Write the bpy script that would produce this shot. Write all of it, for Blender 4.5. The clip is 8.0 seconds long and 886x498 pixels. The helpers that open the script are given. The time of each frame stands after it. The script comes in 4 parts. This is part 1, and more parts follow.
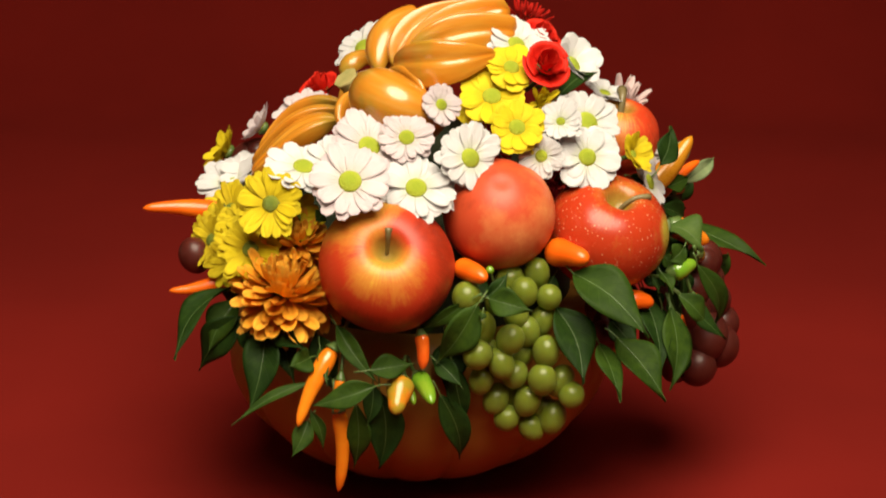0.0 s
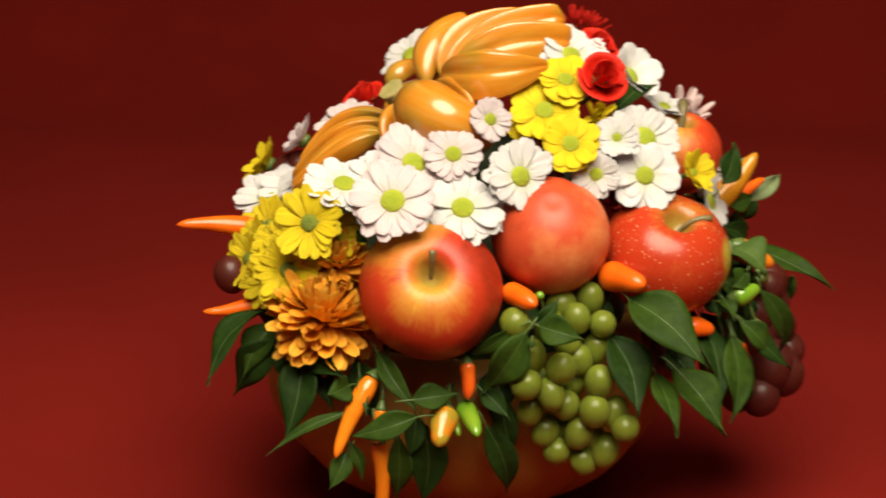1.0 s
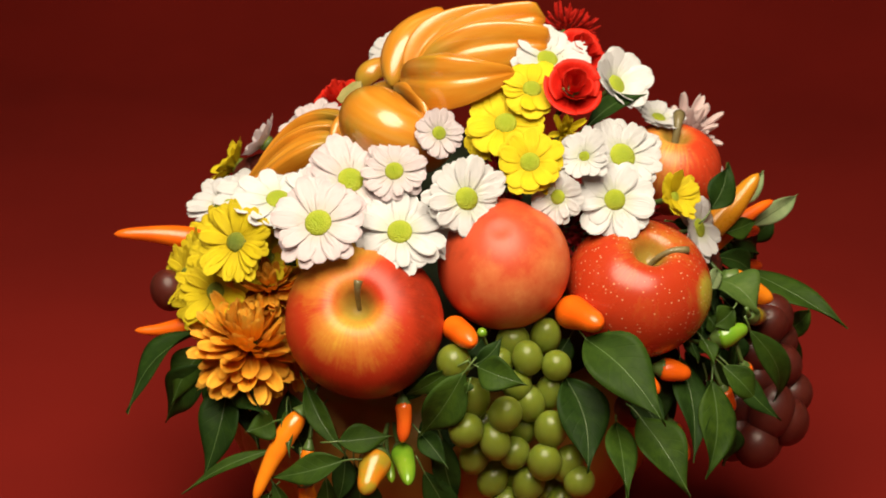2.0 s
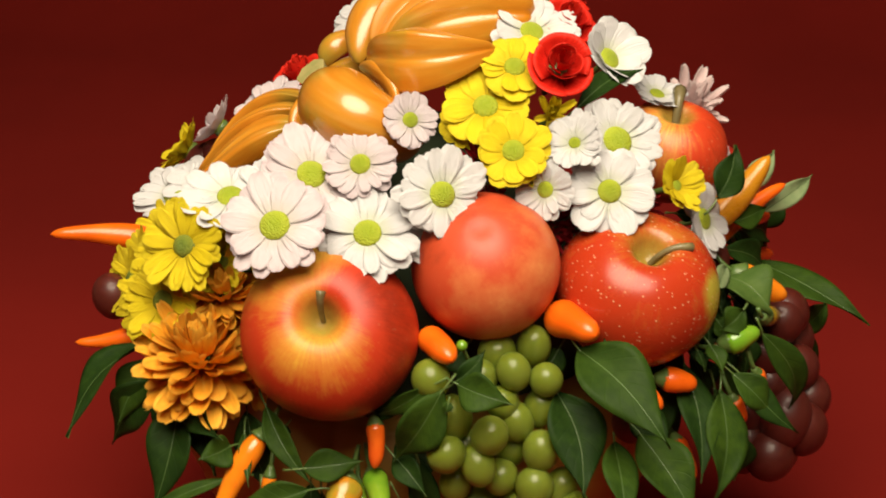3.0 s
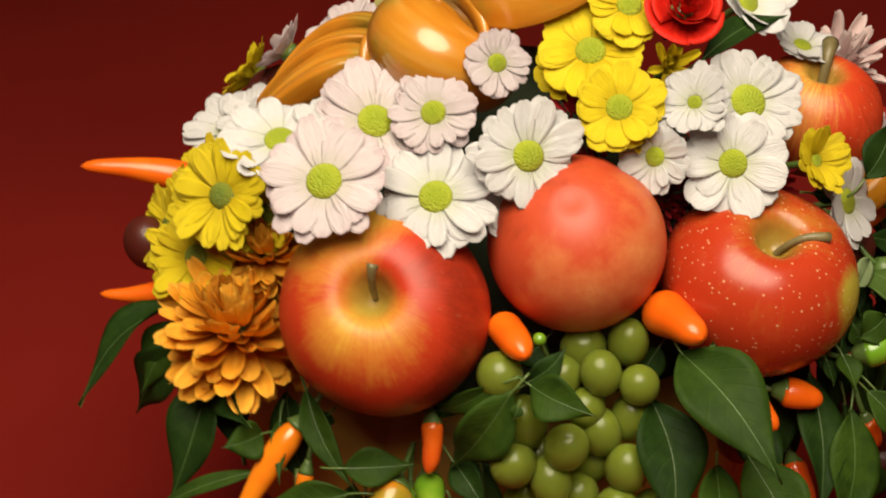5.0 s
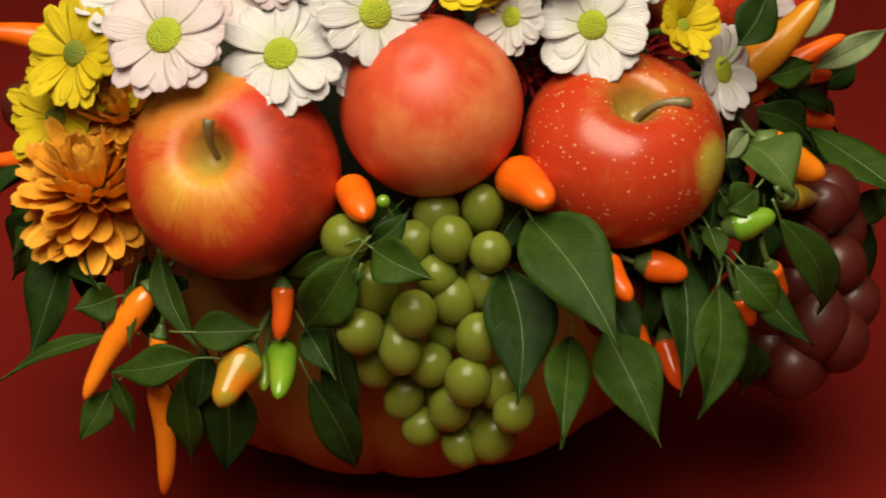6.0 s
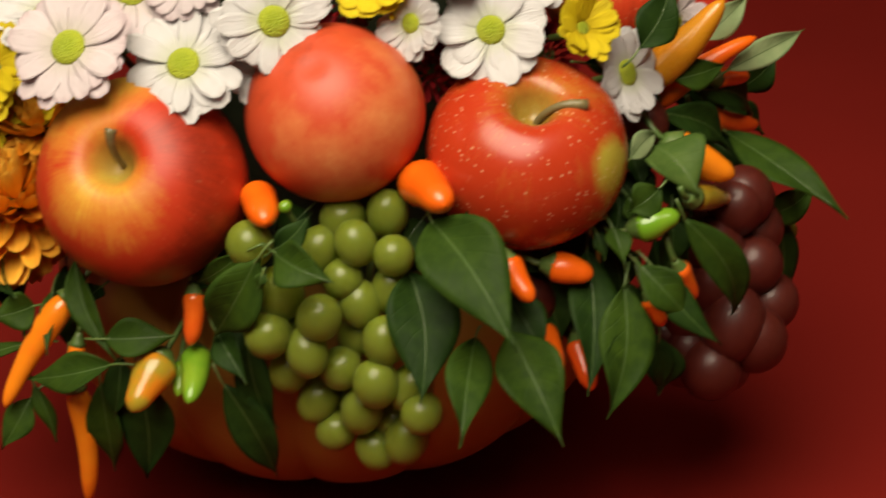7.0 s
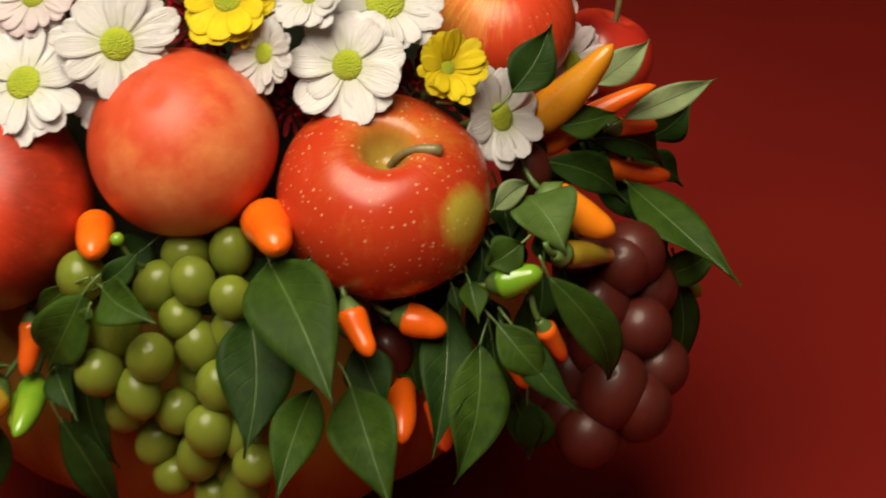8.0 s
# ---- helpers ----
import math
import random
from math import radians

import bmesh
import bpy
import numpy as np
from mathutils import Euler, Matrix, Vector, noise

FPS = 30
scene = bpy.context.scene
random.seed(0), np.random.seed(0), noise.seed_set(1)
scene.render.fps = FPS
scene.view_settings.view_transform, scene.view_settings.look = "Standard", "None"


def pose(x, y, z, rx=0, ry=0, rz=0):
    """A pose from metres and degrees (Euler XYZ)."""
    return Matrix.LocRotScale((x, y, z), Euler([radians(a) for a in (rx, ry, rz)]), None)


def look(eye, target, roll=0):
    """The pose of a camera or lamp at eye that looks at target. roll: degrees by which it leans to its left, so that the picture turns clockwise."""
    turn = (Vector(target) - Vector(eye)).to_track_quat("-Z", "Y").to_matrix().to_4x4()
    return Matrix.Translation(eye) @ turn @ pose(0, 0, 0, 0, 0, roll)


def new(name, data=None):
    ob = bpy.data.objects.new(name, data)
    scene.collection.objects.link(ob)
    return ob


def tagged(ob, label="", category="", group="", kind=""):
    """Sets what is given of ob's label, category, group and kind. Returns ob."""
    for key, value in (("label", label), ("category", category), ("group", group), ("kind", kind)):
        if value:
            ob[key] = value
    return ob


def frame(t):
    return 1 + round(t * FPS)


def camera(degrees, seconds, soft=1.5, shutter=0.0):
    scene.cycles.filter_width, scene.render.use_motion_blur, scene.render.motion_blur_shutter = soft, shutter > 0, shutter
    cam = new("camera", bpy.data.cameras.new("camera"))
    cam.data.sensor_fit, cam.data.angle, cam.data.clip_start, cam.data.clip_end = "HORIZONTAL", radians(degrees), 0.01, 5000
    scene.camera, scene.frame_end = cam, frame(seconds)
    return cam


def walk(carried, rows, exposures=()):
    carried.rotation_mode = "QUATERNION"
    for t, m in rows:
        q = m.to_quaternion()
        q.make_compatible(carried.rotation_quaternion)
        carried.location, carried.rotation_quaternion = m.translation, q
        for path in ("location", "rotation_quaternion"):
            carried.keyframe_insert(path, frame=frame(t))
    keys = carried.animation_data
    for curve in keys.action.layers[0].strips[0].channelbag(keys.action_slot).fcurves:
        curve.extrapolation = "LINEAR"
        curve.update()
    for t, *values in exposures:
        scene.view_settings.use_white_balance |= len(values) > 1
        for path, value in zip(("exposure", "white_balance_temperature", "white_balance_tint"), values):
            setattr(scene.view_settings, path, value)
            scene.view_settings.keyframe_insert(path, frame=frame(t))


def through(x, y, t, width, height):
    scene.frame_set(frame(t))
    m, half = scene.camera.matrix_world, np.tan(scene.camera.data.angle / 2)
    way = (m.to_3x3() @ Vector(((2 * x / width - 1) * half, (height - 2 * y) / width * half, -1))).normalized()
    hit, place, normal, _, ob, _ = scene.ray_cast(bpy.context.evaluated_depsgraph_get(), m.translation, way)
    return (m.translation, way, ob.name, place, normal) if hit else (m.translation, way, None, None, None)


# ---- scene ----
cam = camera(27, 8.0, soft=1.8, shutter=0.5)
PATH = [
    (0, (-0.0159, -1.2063, 0.5496), (0.0089, -0.2556, 0.2406), 0.50),
    (0.3, (-0.0341, -1.1922, 0.5480), (0.0032, -0.2411, 0.2478), 0.41),
    (0.5, (-0.0389, -1.1813, 0.5476), (-0.0041, -0.2301, 0.2409), 0.34),
    (1, (-0.0061, -1.1423, 0.5488), (-0.0150, -0.1930, 0.2345), 0.43),
    (1.2, (0.0249, -1.1199, 0.5536), (-0.0288, -0.1744, 0.2322), 0.25),
    (1.5, (0.0714, -1.0791, 0.5588), (-0.0091, -0.1370, 0.2331), 0.14),
    (2, (0.1402, -1.0167, 0.5580), (0.0115, -0.0865, 0.2141), -0.06),
    (2.2, (0.1588, -0.9947, 0.5519), (0.0063, -0.0708, 0.2009), 0.05),
    (3.3, (0.1060, -0.8718, 0.5480), (-0.0104, 0.0457, 0.1675), -1.07),
    (3.5, (0.0839, -0.8525, 0.5449), (-0.0357, 0.0662, 0.1685), -1.15),
    (4, (0.0659, -0.8187, 0.5370), (-0.0255, 0.0922, 0.1348), -1.50),
    (4.2, (0.0664, -0.8106, 0.5355), (-0.0266, 0.0969, 0.1258), -1.26),
    (5.3, (0.1779, -0.7430, 0.5126), (-0.0562, 0.1265, 0.0778), 1.44),
    (5.5, (0.1956, -0.7370, 0.5046), (-0.0450, 0.1259, 0.0600), 1.49),
    (5.7, (0.2068, -0.7343, 0.4912), (-0.0324, 0.1223, 0.0339), 0.96),
    (6, (0.2378, -0.7316, 0.4854), (-0.0178, 0.1224, 0.0323), 0.21),
    (6.5, (0.2505, -0.7421, 0.4771), (-0.0163, 0.1126, 0.0317), -1.01),
    (7, (0.2958, -0.7261, 0.4813), (0.0104, 0.1252, 0.0411), -1.47),
    (7.2, (0.3213, -0.7144, 0.4837), (0.0123, 0.1302, 0.0465), -0.75),
    (7.5, (0.3687, -0.6935, 0.4817), (0.0220, 0.1385, 0.0486), -0.31),
    (8, (0.3803, -0.6460, 0.4790), (0.0260, 0.1787, 0.0381), 0.03),
]
EXPOSURE = [(0.0, 0.1), (2.2, 0.03), (4.0, -0.1), (5.5, -0.22), (6.5, -0.24), (8.0, -0.14)]
walk(cam, [(t, look(eye, target, roll)) for t, eye, target, roll in PATH], EXPOSURE)

# ---- light ----
world = bpy.data.worlds.new("studio_air")
world.use_nodes = True
scene.world = world
world.node_tree.nodes["Background"].inputs[0].default_value = (0.9, 0.75, 0.62, 1)
world.node_tree.nodes["Background"].inputs[1].default_value = 0.035


def area_lamp(name, eye, target, size, watts, colour):
    data = bpy.data.lights.new(name, "AREA")
    data.shape, data.size, data.energy, data.color, data.spread = "DISK", size, watts, colour, radians(140)
    ob = new(name, data)
    ob.matrix_world = look(eye, target)
    return ob


area_lamp("studio_lamp", (0.10, -0.70, 1.30), (0.03, -0.07, 0.15), 1.12, 24.3, (1.0, 0.885, 0.68))


# ---- materials ----
def link(nt, socket, value):
    if isinstance(value, bpy.types.NodeSocket):
        nt.links.new(value, socket)
    elif isinstance(value, (tuple, list)) and len(value) == 3 and socket.type == "RGBA":
        socket.default_value = (*value, 1)
    else:
        socket.default_value = value


def node(nt, kind, ins=None, out=0, operation="", smooth=False):
    n = nt.nodes.new(kind)
    if operation:
        n.operation = operation
    if smooth:
        n.interpolation_type = "SMOOTHSTEP"
    for key, value in (ins or {}).items():
        link(nt, n.inputs[key], value)
    return n.outputs[out]


def mth(nt, op, a, b=0.0, c=0.0):
    return node(nt, "ShaderNodeMath", {0: a, 1: b, 2: c}, operation=op)


def mix(nt, fac, a, b):
    n = nt.nodes.new("ShaderNodeMix")
    n.data_type = "RGBA"
    link(nt, n.inputs[0], fac)
    link(nt, n.inputs[6], a)
    link(nt, n.inputs[7], b)
    return n.outputs[2]


def step(nt, value, low, high):
    return node(nt, "ShaderNodeMapRange", {"Value": value, "From Min": low, "From Max": high}, smooth=True)


def noise_tex(nt, vector, scale, detail=3.0, rough=0.55):
    return node(nt, "ShaderNodeTexNoise", {"Vector": vector, "Scale": scale, "Detail": detail, "Roughness": rough})


def place_of(nt, what="Object"):
    return node(nt, "ShaderNodeTexCoord", out={"Generated": 0, "UV": 2, "Object": 3}[what])


def moved(nt, vector, scale, shift=(0, 0, 0)):
    return node(nt, "ShaderNodeMapping", {"Vector": vector, "Scale": scale, "Location": shift})


def chance(nt):
    return node(nt, "ShaderNodeObjectInfo", out=5)


def bump(nt, height, strength, far):
    return node(nt, "ShaderNodeBump", {"Height": height, "Strength": strength, "Distance": far})


def material(name):
    m = bpy.data.materials.new(name)
    m.use_nodes = True
    return m, m.node_tree, m.node_tree.nodes["Principled BSDF"]


def see_through(nt, bsdf, colour, share):
    """Lets a share of the light through a thin leaf or petal."""
    thin = node(nt, "ShaderNodeBsdfTranslucent", {"Color": colour})
    both = node(nt, "ShaderNodeMixShader", {0: share, 1: bsdf.outputs[0], 2: thin})
    nt.links.new(both, nt.nodes["Material Output"].inputs[0])


def petal_material(name, main, root, tip, share=0.25, spread=0.25):
    m, nt, b = material(name)
    u, v = (node(nt, "ShaderNodeSeparateXYZ", {0: place_of(nt, "UV")}, out=k) for k in (0, 1))
    streak = noise_tex(nt, moved(nt, place_of(nt, "UV"), (2.0, 17.0, 1.0)), 1.0, 4.0)
    c = mix(nt, step(nt, u, 0.05, 0.4), root, main)
    c = mix(nt, mth(nt, "MULTIPLY", step(nt, u, 0.6, 1.0), 0.6), c, tip)
    c = mix(nt, mth(nt, "MULTIPLY", chance(nt), spread), c, tip)
    c = mix(nt, mth(nt, "MULTIPLY", step(nt, streak, 0.50, 0.78), 0.20), c, root)
    link(nt, b.inputs["Base Color"], c)
    link(nt, b.inputs["Roughness"], 0.55)
    link(nt, b.inputs["Specular IOR Level"], 0.25)
    link(nt, b.inputs["Normal"], bump(nt, streak, 0.9, 0.0012))
    see_through(nt, b, c, share)
    return m


def disc_material(name, main, deep):
    m, nt, b = material(name)
    cells = node(nt, "ShaderNodeTexVoronoi", {"Vector": place_of(nt), "Scale": 9.0})
    far = node(nt, "ShaderNodeVectorMath", {0: moved(nt, place_of(nt), (1, 1, 0))}, out=1, operation="LENGTH")
    c = mix(nt, step(nt, far, 0.25, 0.95), deep, main)
    c = mix(nt, mth(nt, "MULTIPLY", step(nt, cells, 0.2, 0.8), 0.7), c, deep)
    link(nt, b.inputs["Base Color"], c)
    link(nt, b.inputs["Roughness"], 0.6)
    link(nt, b.inputs["Normal"], bump(nt, mth(nt, "SUBTRACT", 1.0, cells), 0.8, 0.0008))
    return m


def leaf_material(name, main, deep, vein, gloss=0.56):
    m, nt, b = material(name)
    u, v = (node(nt, "ShaderNodeSeparateXYZ", {0: place_of(nt, "UV")}, out=k) for k in (0, 1))
    off = mth(nt, "ABSOLUTE", mth(nt, "SUBTRACT", v, 0.5))
    wob = noise_tex(nt, place_of(nt), 60.0, 2.0)
    ribs = mth(nt, "FRACT", mth(nt, "MULTIPLY", mth(nt, "SUBTRACT", mth(nt, "ADD", u, mth(nt, "MULTIPLY", wob, 0.05)), mth(nt, "MULTIPLY", off, 0.45)), 7.5))
    side = mth(nt, "SUBTRACT", 1.0, step(nt, mth(nt, "ABSOLUTE", mth(nt, "SUBTRACT", ribs, 0.5)), 0.0, 0.10))
    mid = mth(nt, "SUBTRACT", 1.0, step(nt, off, 0.006, 0.03))
    spots = noise_tex(nt, place_of(nt), 130.0, 4.0)
    c = mix(nt, step(nt, spots, 0.3, 0.75), deep, main)
    c = mix(nt, mth(nt, "MULTIPLY", chance(nt), 0.45), c, deep)
    c = mix(nt, mth(nt, "MULTIPLY", side, 0.05), c, vein)
    c = mix(nt, mth(nt, "MULTIPLY", mid, 0.40), c, vein)
    link(nt, b.inputs["Base Color"], c)
    link(nt, b.inputs["Roughness"], gloss)
    link(nt, b.inputs["Specular IOR Level"], 0.11)
    height = mth(nt, "SUBTRACT", mth(nt, "MULTIPLY", spots, 0.5), mth(nt, "MULTIPLY", mth(nt, "MAXIMUM", mth(nt, "MULTIPLY", side, 0.4), mid), 0.7))
    link(nt, b.inputs["Normal"], bump(nt, height, 0.45, 0.0008))
    see_through(nt, b, c, 0.15)
    return m


def skin_material(name, main, second, deep, gloss=0.18, scale=45.0, low=0.4, high=0.7, through=0.0, dents=0.15, coat=0.35):
    """A waxy skin that goes from one colour to another in patches."""
    m, nt, b = material(name)
    shift = node(nt, "ShaderNodeVectorMath", {0: place_of(nt), 1: chance(nt)}, operation="ADD")
    patch = noise_tex(nt, shift, scale, 3.0)
    fine = noise_tex(nt, shift, scale * 9, 3.0)
    c = mix(nt, step(nt, patch, low, high), main, second)
    c = mix(nt, mth(nt, "MULTIPLY", step(nt, fine, 0.55, 0.85), 0.35), c, deep)
    link(nt, b.inputs["Base Color"], c)
    link(nt, b.inputs["Roughness"], mth(nt, "ADD", gloss, mth(nt, "MULTIPLY", fine, 0.08)))
    link(nt, b.inputs["Coat Weight"], coat)
    link(nt, b.inputs["Coat Roughness"], 0.12)
    link(nt, b.inputs["Normal"], bump(nt, patch, dents, 0.002))
    if through:
        link(nt, b.inputs["Subsurface Weight"], through)
        link(nt, b.inputs["Subsurface Radius"], (0.6, 0.5, 0.2))
        link(nt, b.inputs["Subsurface Scale"], 0.01)
    return m


def apple_material(name, red, gold, cheeks, dots, crown=0.4, gloss=0.32, mottle=0.9, streaks=0.40, russet=0.7):
    """Streaked apple skin: gold at the hollow and on its cheeks, red elsewhere, with pale pores.
    cheeks: (way, amount, width) of each blush; a negative amount is a deeper red or shaded side."""
    m, nt, b = material(name)
    p = moved(nt, place_of(nt), (26.0, 26.0, 26.0))
    z = node(nt, "ShaderNodeSeparateXYZ", {0: p}, out=2)
    unit = node(nt, "ShaderNodeVectorMath", {0: p}, operation="NORMALIZE")
    flat = node(nt, "ShaderNodeVectorMath", {0: moved(nt, p, (1, 1, 0))}, out=1, operation="LENGTH")
    hollow = mth(nt, "MULTIPLY", step(nt, z, 0.2, 0.7), mth(nt, "SUBTRACT", 1.0, step(nt, flat, 0.15, 0.8)))
    turned = node(nt, "ShaderNodeVectorMath", {0: moved(nt, p, (1, 1, 0))}, operation="NORMALIZE")
    strands = node(nt, "ShaderNodeVectorMath", {0: moved(nt, turned, (11, 11, 11)), 1: moved(nt, p, (1.5, 1.5, 2.5))}, operation="ADD")
    streak = noise_tex(nt, strands, 1.6, 4.0, 0.6)
    patch = noise_tex(nt, p, 1.5, 6.0, 0.68)
    gain = mth(nt, "MULTIPLY", hollow, crown)
    for way, amount, narrow in cheeks:
        cheek = node(nt, "ShaderNodeVectorMath", {0: unit, 1: Vector(way).normalized()}, out=1, operation="DOT_PRODUCT")
        gain = mth(nt, "ADD", gain, mth(nt, "MULTIPLY", step(nt, cheek, narrow, 1.0), amount))
    gain = mth(nt, "ADD", gain, mth(nt, "MULTIPLY", mth(nt, "SUBTRACT", streak, 0.5), streaks))
    gain = mth(nt, "ADD", gain, mth(nt, "MULTIPLY", mth(nt, "SUBTRACT", patch, 0.5), mottle))
    between = tuple(0.62 * i + 0.38 * k for i, k in zip(red, gold))
    c = mix(nt, step(nt, gain, 0.0, 0.42), red, between)
    c = mix(nt, step(nt, gain, 0.35, 0.85), c, gold)
    c = mix(nt, step(nt, gain, -0.75, -0.05), tuple(k * 0.42 for k in red), c)
    deep = mth(nt, "MULTIPLY", step(nt, z, 0.1, 0.4), mth(nt, "SUBTRACT", 1.0, step(nt, flat, 0.10, 0.34)))
    c = mix(nt, mth(nt, "MULTIPLY", deep, russet), c, (0.20, 0.20, 0.03))
    pores = node(nt, "ShaderNodeTexVoronoi", {"Vector": place_of(nt), "Scale": 330.0})
    size = noise_tex(nt, place_of(nt), 210.0, 1.0)
    pore = mth(nt, "SUBTRACT", 1.0, step(nt, mth(nt, "SUBTRACT", pores, mth(nt, "MULTIPLY", mth(nt, "SUBTRACT", size, 0.5), 0.25)), 0.09, 0.21))
    c = mix(nt, mth(nt, "MULTIPLY", pore, dots), c, (0.86, 0.58, 0.32))
    link(nt, b.inputs["Base Color"], c)
    link(nt, b.inputs["Roughness"], mth(nt, "ADD", gloss, mth(nt, "MULTIPLY", patch, 0.16)))
    link(nt, b.inputs["Specular IOR Level"], 0.4)
    link(nt, b.inputs["Subsurface Weight"], 0.06)
    link(nt, b.inputs["Subsurface Scale"], 0.004)
    link(nt, b.inputs["Normal"], bump(nt, patch, 0.03, 0.002))
    return m


def cloth_material():
    m, nt, b = material("red_cloth")
    p = place_of(nt)
    weave = noise_tex(nt, moved(nt, p, (1, 1, 1)), 900.0, 2.0)
    soft = noise_tex(nt, p, 3.0, 3.0)
    c = mix(nt, step(nt, soft, 0.3, 0.75), (0.160, 0.0078, 0.0048), (0.196, 0.0098, 0.0060))
    c = mix(nt, mth(nt, "MULTIPLY", weave, 0.25), c, (0.115, 0.0056, 0.0038))
    link(nt, b.inputs["Base Color"], c)
    link(nt, b.inputs["Roughness"], 0.88)
    link(nt, b.inputs["Specular IOR Level"], 0.12)
    link(nt, b.inputs["Normal"], bump(nt, weave, 0.2, 0.0006))
    return m


def wall_material():
    m, nt, b = material("wall_paint")
    soft = noise_tex(nt, place_of(nt), 2.5, 4.0)
    # pale, to throw fill light back from the unseen walls
    link(nt, b.inputs["Base Color"], mix(nt, soft, (0.76, 0.70, 0.60), (0.82, 0.76, 0.66)))
    link(nt, b.inputs["Roughness"], 0.9)
    return m


def pumpkin_material():
    m, nt, b = material("pumpkin_skin")
    p = place_of(nt)
    patch = noise_tex(nt, p, 14.0, 4.0)
    fine = noise_tex(nt, moved(nt, p, (1, 1, 0.3)), 120.0, 4.0)
    c = mix(nt, step(nt, patch, 0.3, 0.7), (0.27, 0.140, 0.014), (0.32, 0.170, 0.021))
    c = mix(nt, mth(nt, "MULTIPLY", step(nt, fine, 0.5, 0.8), 0.4), c, (0.34, 0.15, 0.04))
    link(nt, b.inputs["Base Color"], c)
    link(nt, b.inputs["Roughness"], 0.5)
    link(nt, b.inputs["Normal"], bump(nt, fine, 0.15, 0.001))
    return m


def carved_material():
    """Glossy squash rind: ochre with green streaks along each lobe and waxy shine."""
    m, nt, b = material("carved_rind")
    u, v = (node(nt, "ShaderNodeSeparateXYZ", {0: place_of(nt, "UV")}, out=k) for k in (0, 1))
    streak = noise_tex(nt, moved(nt, place_of(nt, "UV"), (2.6, 15.0, 1.0)), 1.0, 3.0)
    patch = noise_tex(nt, place_of(nt), 38.0, 3.0)
    band = noise_tex(nt, moved(nt, place_of(nt, "UV"), (1.0, 12.0, 1.0), (3, 1, 0)), 1.0, 2.0)
    c = mix(nt, step(nt, streak, 0.25, 0.8), (0.52, 0.170, 0.009), (0.58, 0.245, 0.022))
    c = mix(nt, mth(nt, "MULTIPLY", step(nt, patch, 0.52, 0.72), 0.55), c, (0.30, 0.22, 0.022))
    c = mix(nt, mth(nt, "MULTIPLY", step(nt, band, 0.58, 0.78), 0.28), c, (0.80, 0.55, 0.16))
    root = mth(nt, "MULTIPLY", mth(nt, "SUBTRACT", 1.0, step(nt, u, 0.08, 0.42)), step(nt, patch, 0.34, 0.56))
    c = mix(nt, mth(nt, "MULTIPLY", root, 0.6), c, (0.26, 0.22, 0.03))
    link(nt, b.inputs["Base Color"], c)
    link(nt, b.inputs["Roughness"], 0.30)
    link(nt, b.inputs["Coat Weight"], 0.6)
    link(nt, b.inputs["Coat Roughness"], 0.09)
    link(nt, b.inputs["Normal"], bump(nt, streak, 0.14, 0.002))
    return m


WHITE = petal_material("white_petal", (0.82, 0.805, 0.82), (0.76, 0.78, 0.64), (0.85, 0.83, 0.83), 0.25)
PINK = petal_material("pink_petal", (0.83, 0.735, 0.76), (0.76, 0.70, 0.64), (0.83, 0.66, 0.70), 0.25)
ROSY = petal_material("rosy_petal", (0.85, 0.66, 0.65), (0.74, 0.55, 0.50), (0.86, 0.72, 0.70))
YELLOW = petal_material("yellow_petal", (0.88, 0.69, 0.014), (0.74, 0.54, 0.01), (0.90, 0.74, 0.035), 0.25)
ORANGE = petal_material("orange_petal", (1.0, 0.44, 0.024), (1.0, 0.34, 0.015), (1.0, 0.55, 0.07), 0.16, 0.5)
CRIMSON = petal_material("crimson_petal", (0.38, 0.010, 0.016), (0.20, 0.005, 0.009), (0.50, 0.018, 0.022), 0.1)
SCARLET = petal_material("scarlet_petal", (0.72, 0.016, 0.008), (0.45, 0.008, 0.005), (0.76, 0.028, 0.010), 0.15)
GREEN_DISC = disc_material("green_disc", (0.41, 0.45, 0.018), (0.29, 0.36, 0.012))
OLIVE_DISC = disc_material("olive_disc", (0.23, 0.25, 0.015), (0.13, 0.18, 0.012))
LEAF = leaf_material("leaf_green", (0.042, 0.084, 0.008), (0.022, 0.049, 0.006), (0.085, 0.15, 0.034))
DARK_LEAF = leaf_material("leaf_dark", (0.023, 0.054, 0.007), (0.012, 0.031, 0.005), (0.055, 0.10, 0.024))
MID_LEAF = leaf_material("leaf_mid", (0.085, 0.140, 0.030), (0.055, 0.105, 0.020), (0.14, 0.20, 0.06))
PALE_LEAF = leaf_material("leaf_pale", (0.26, 0.32, 0.16), (0.19, 0.26, 0.12), (0.38, 0.42, 0.24), 0.5)
STEM = skin_material("green_stem", (0.075, 0.14, 0.025), (0.12, 0.17, 0.04), (0.05, 0.08, 0.02), 0.5, 120.0)
DRY = skin_material("dry_stalk", (0.36, 0.30, 0.11), (0.27, 0.25, 0.08), (0.16, 0.12, 0.04), 0.6, 160.0, coat=0.0)
BARK = skin_material("brown_stem", (0.13, 0.10, 0.035), (0.19, 0.15, 0.06), (0.04, 0.028, 0.012), 0.55, 150.0)
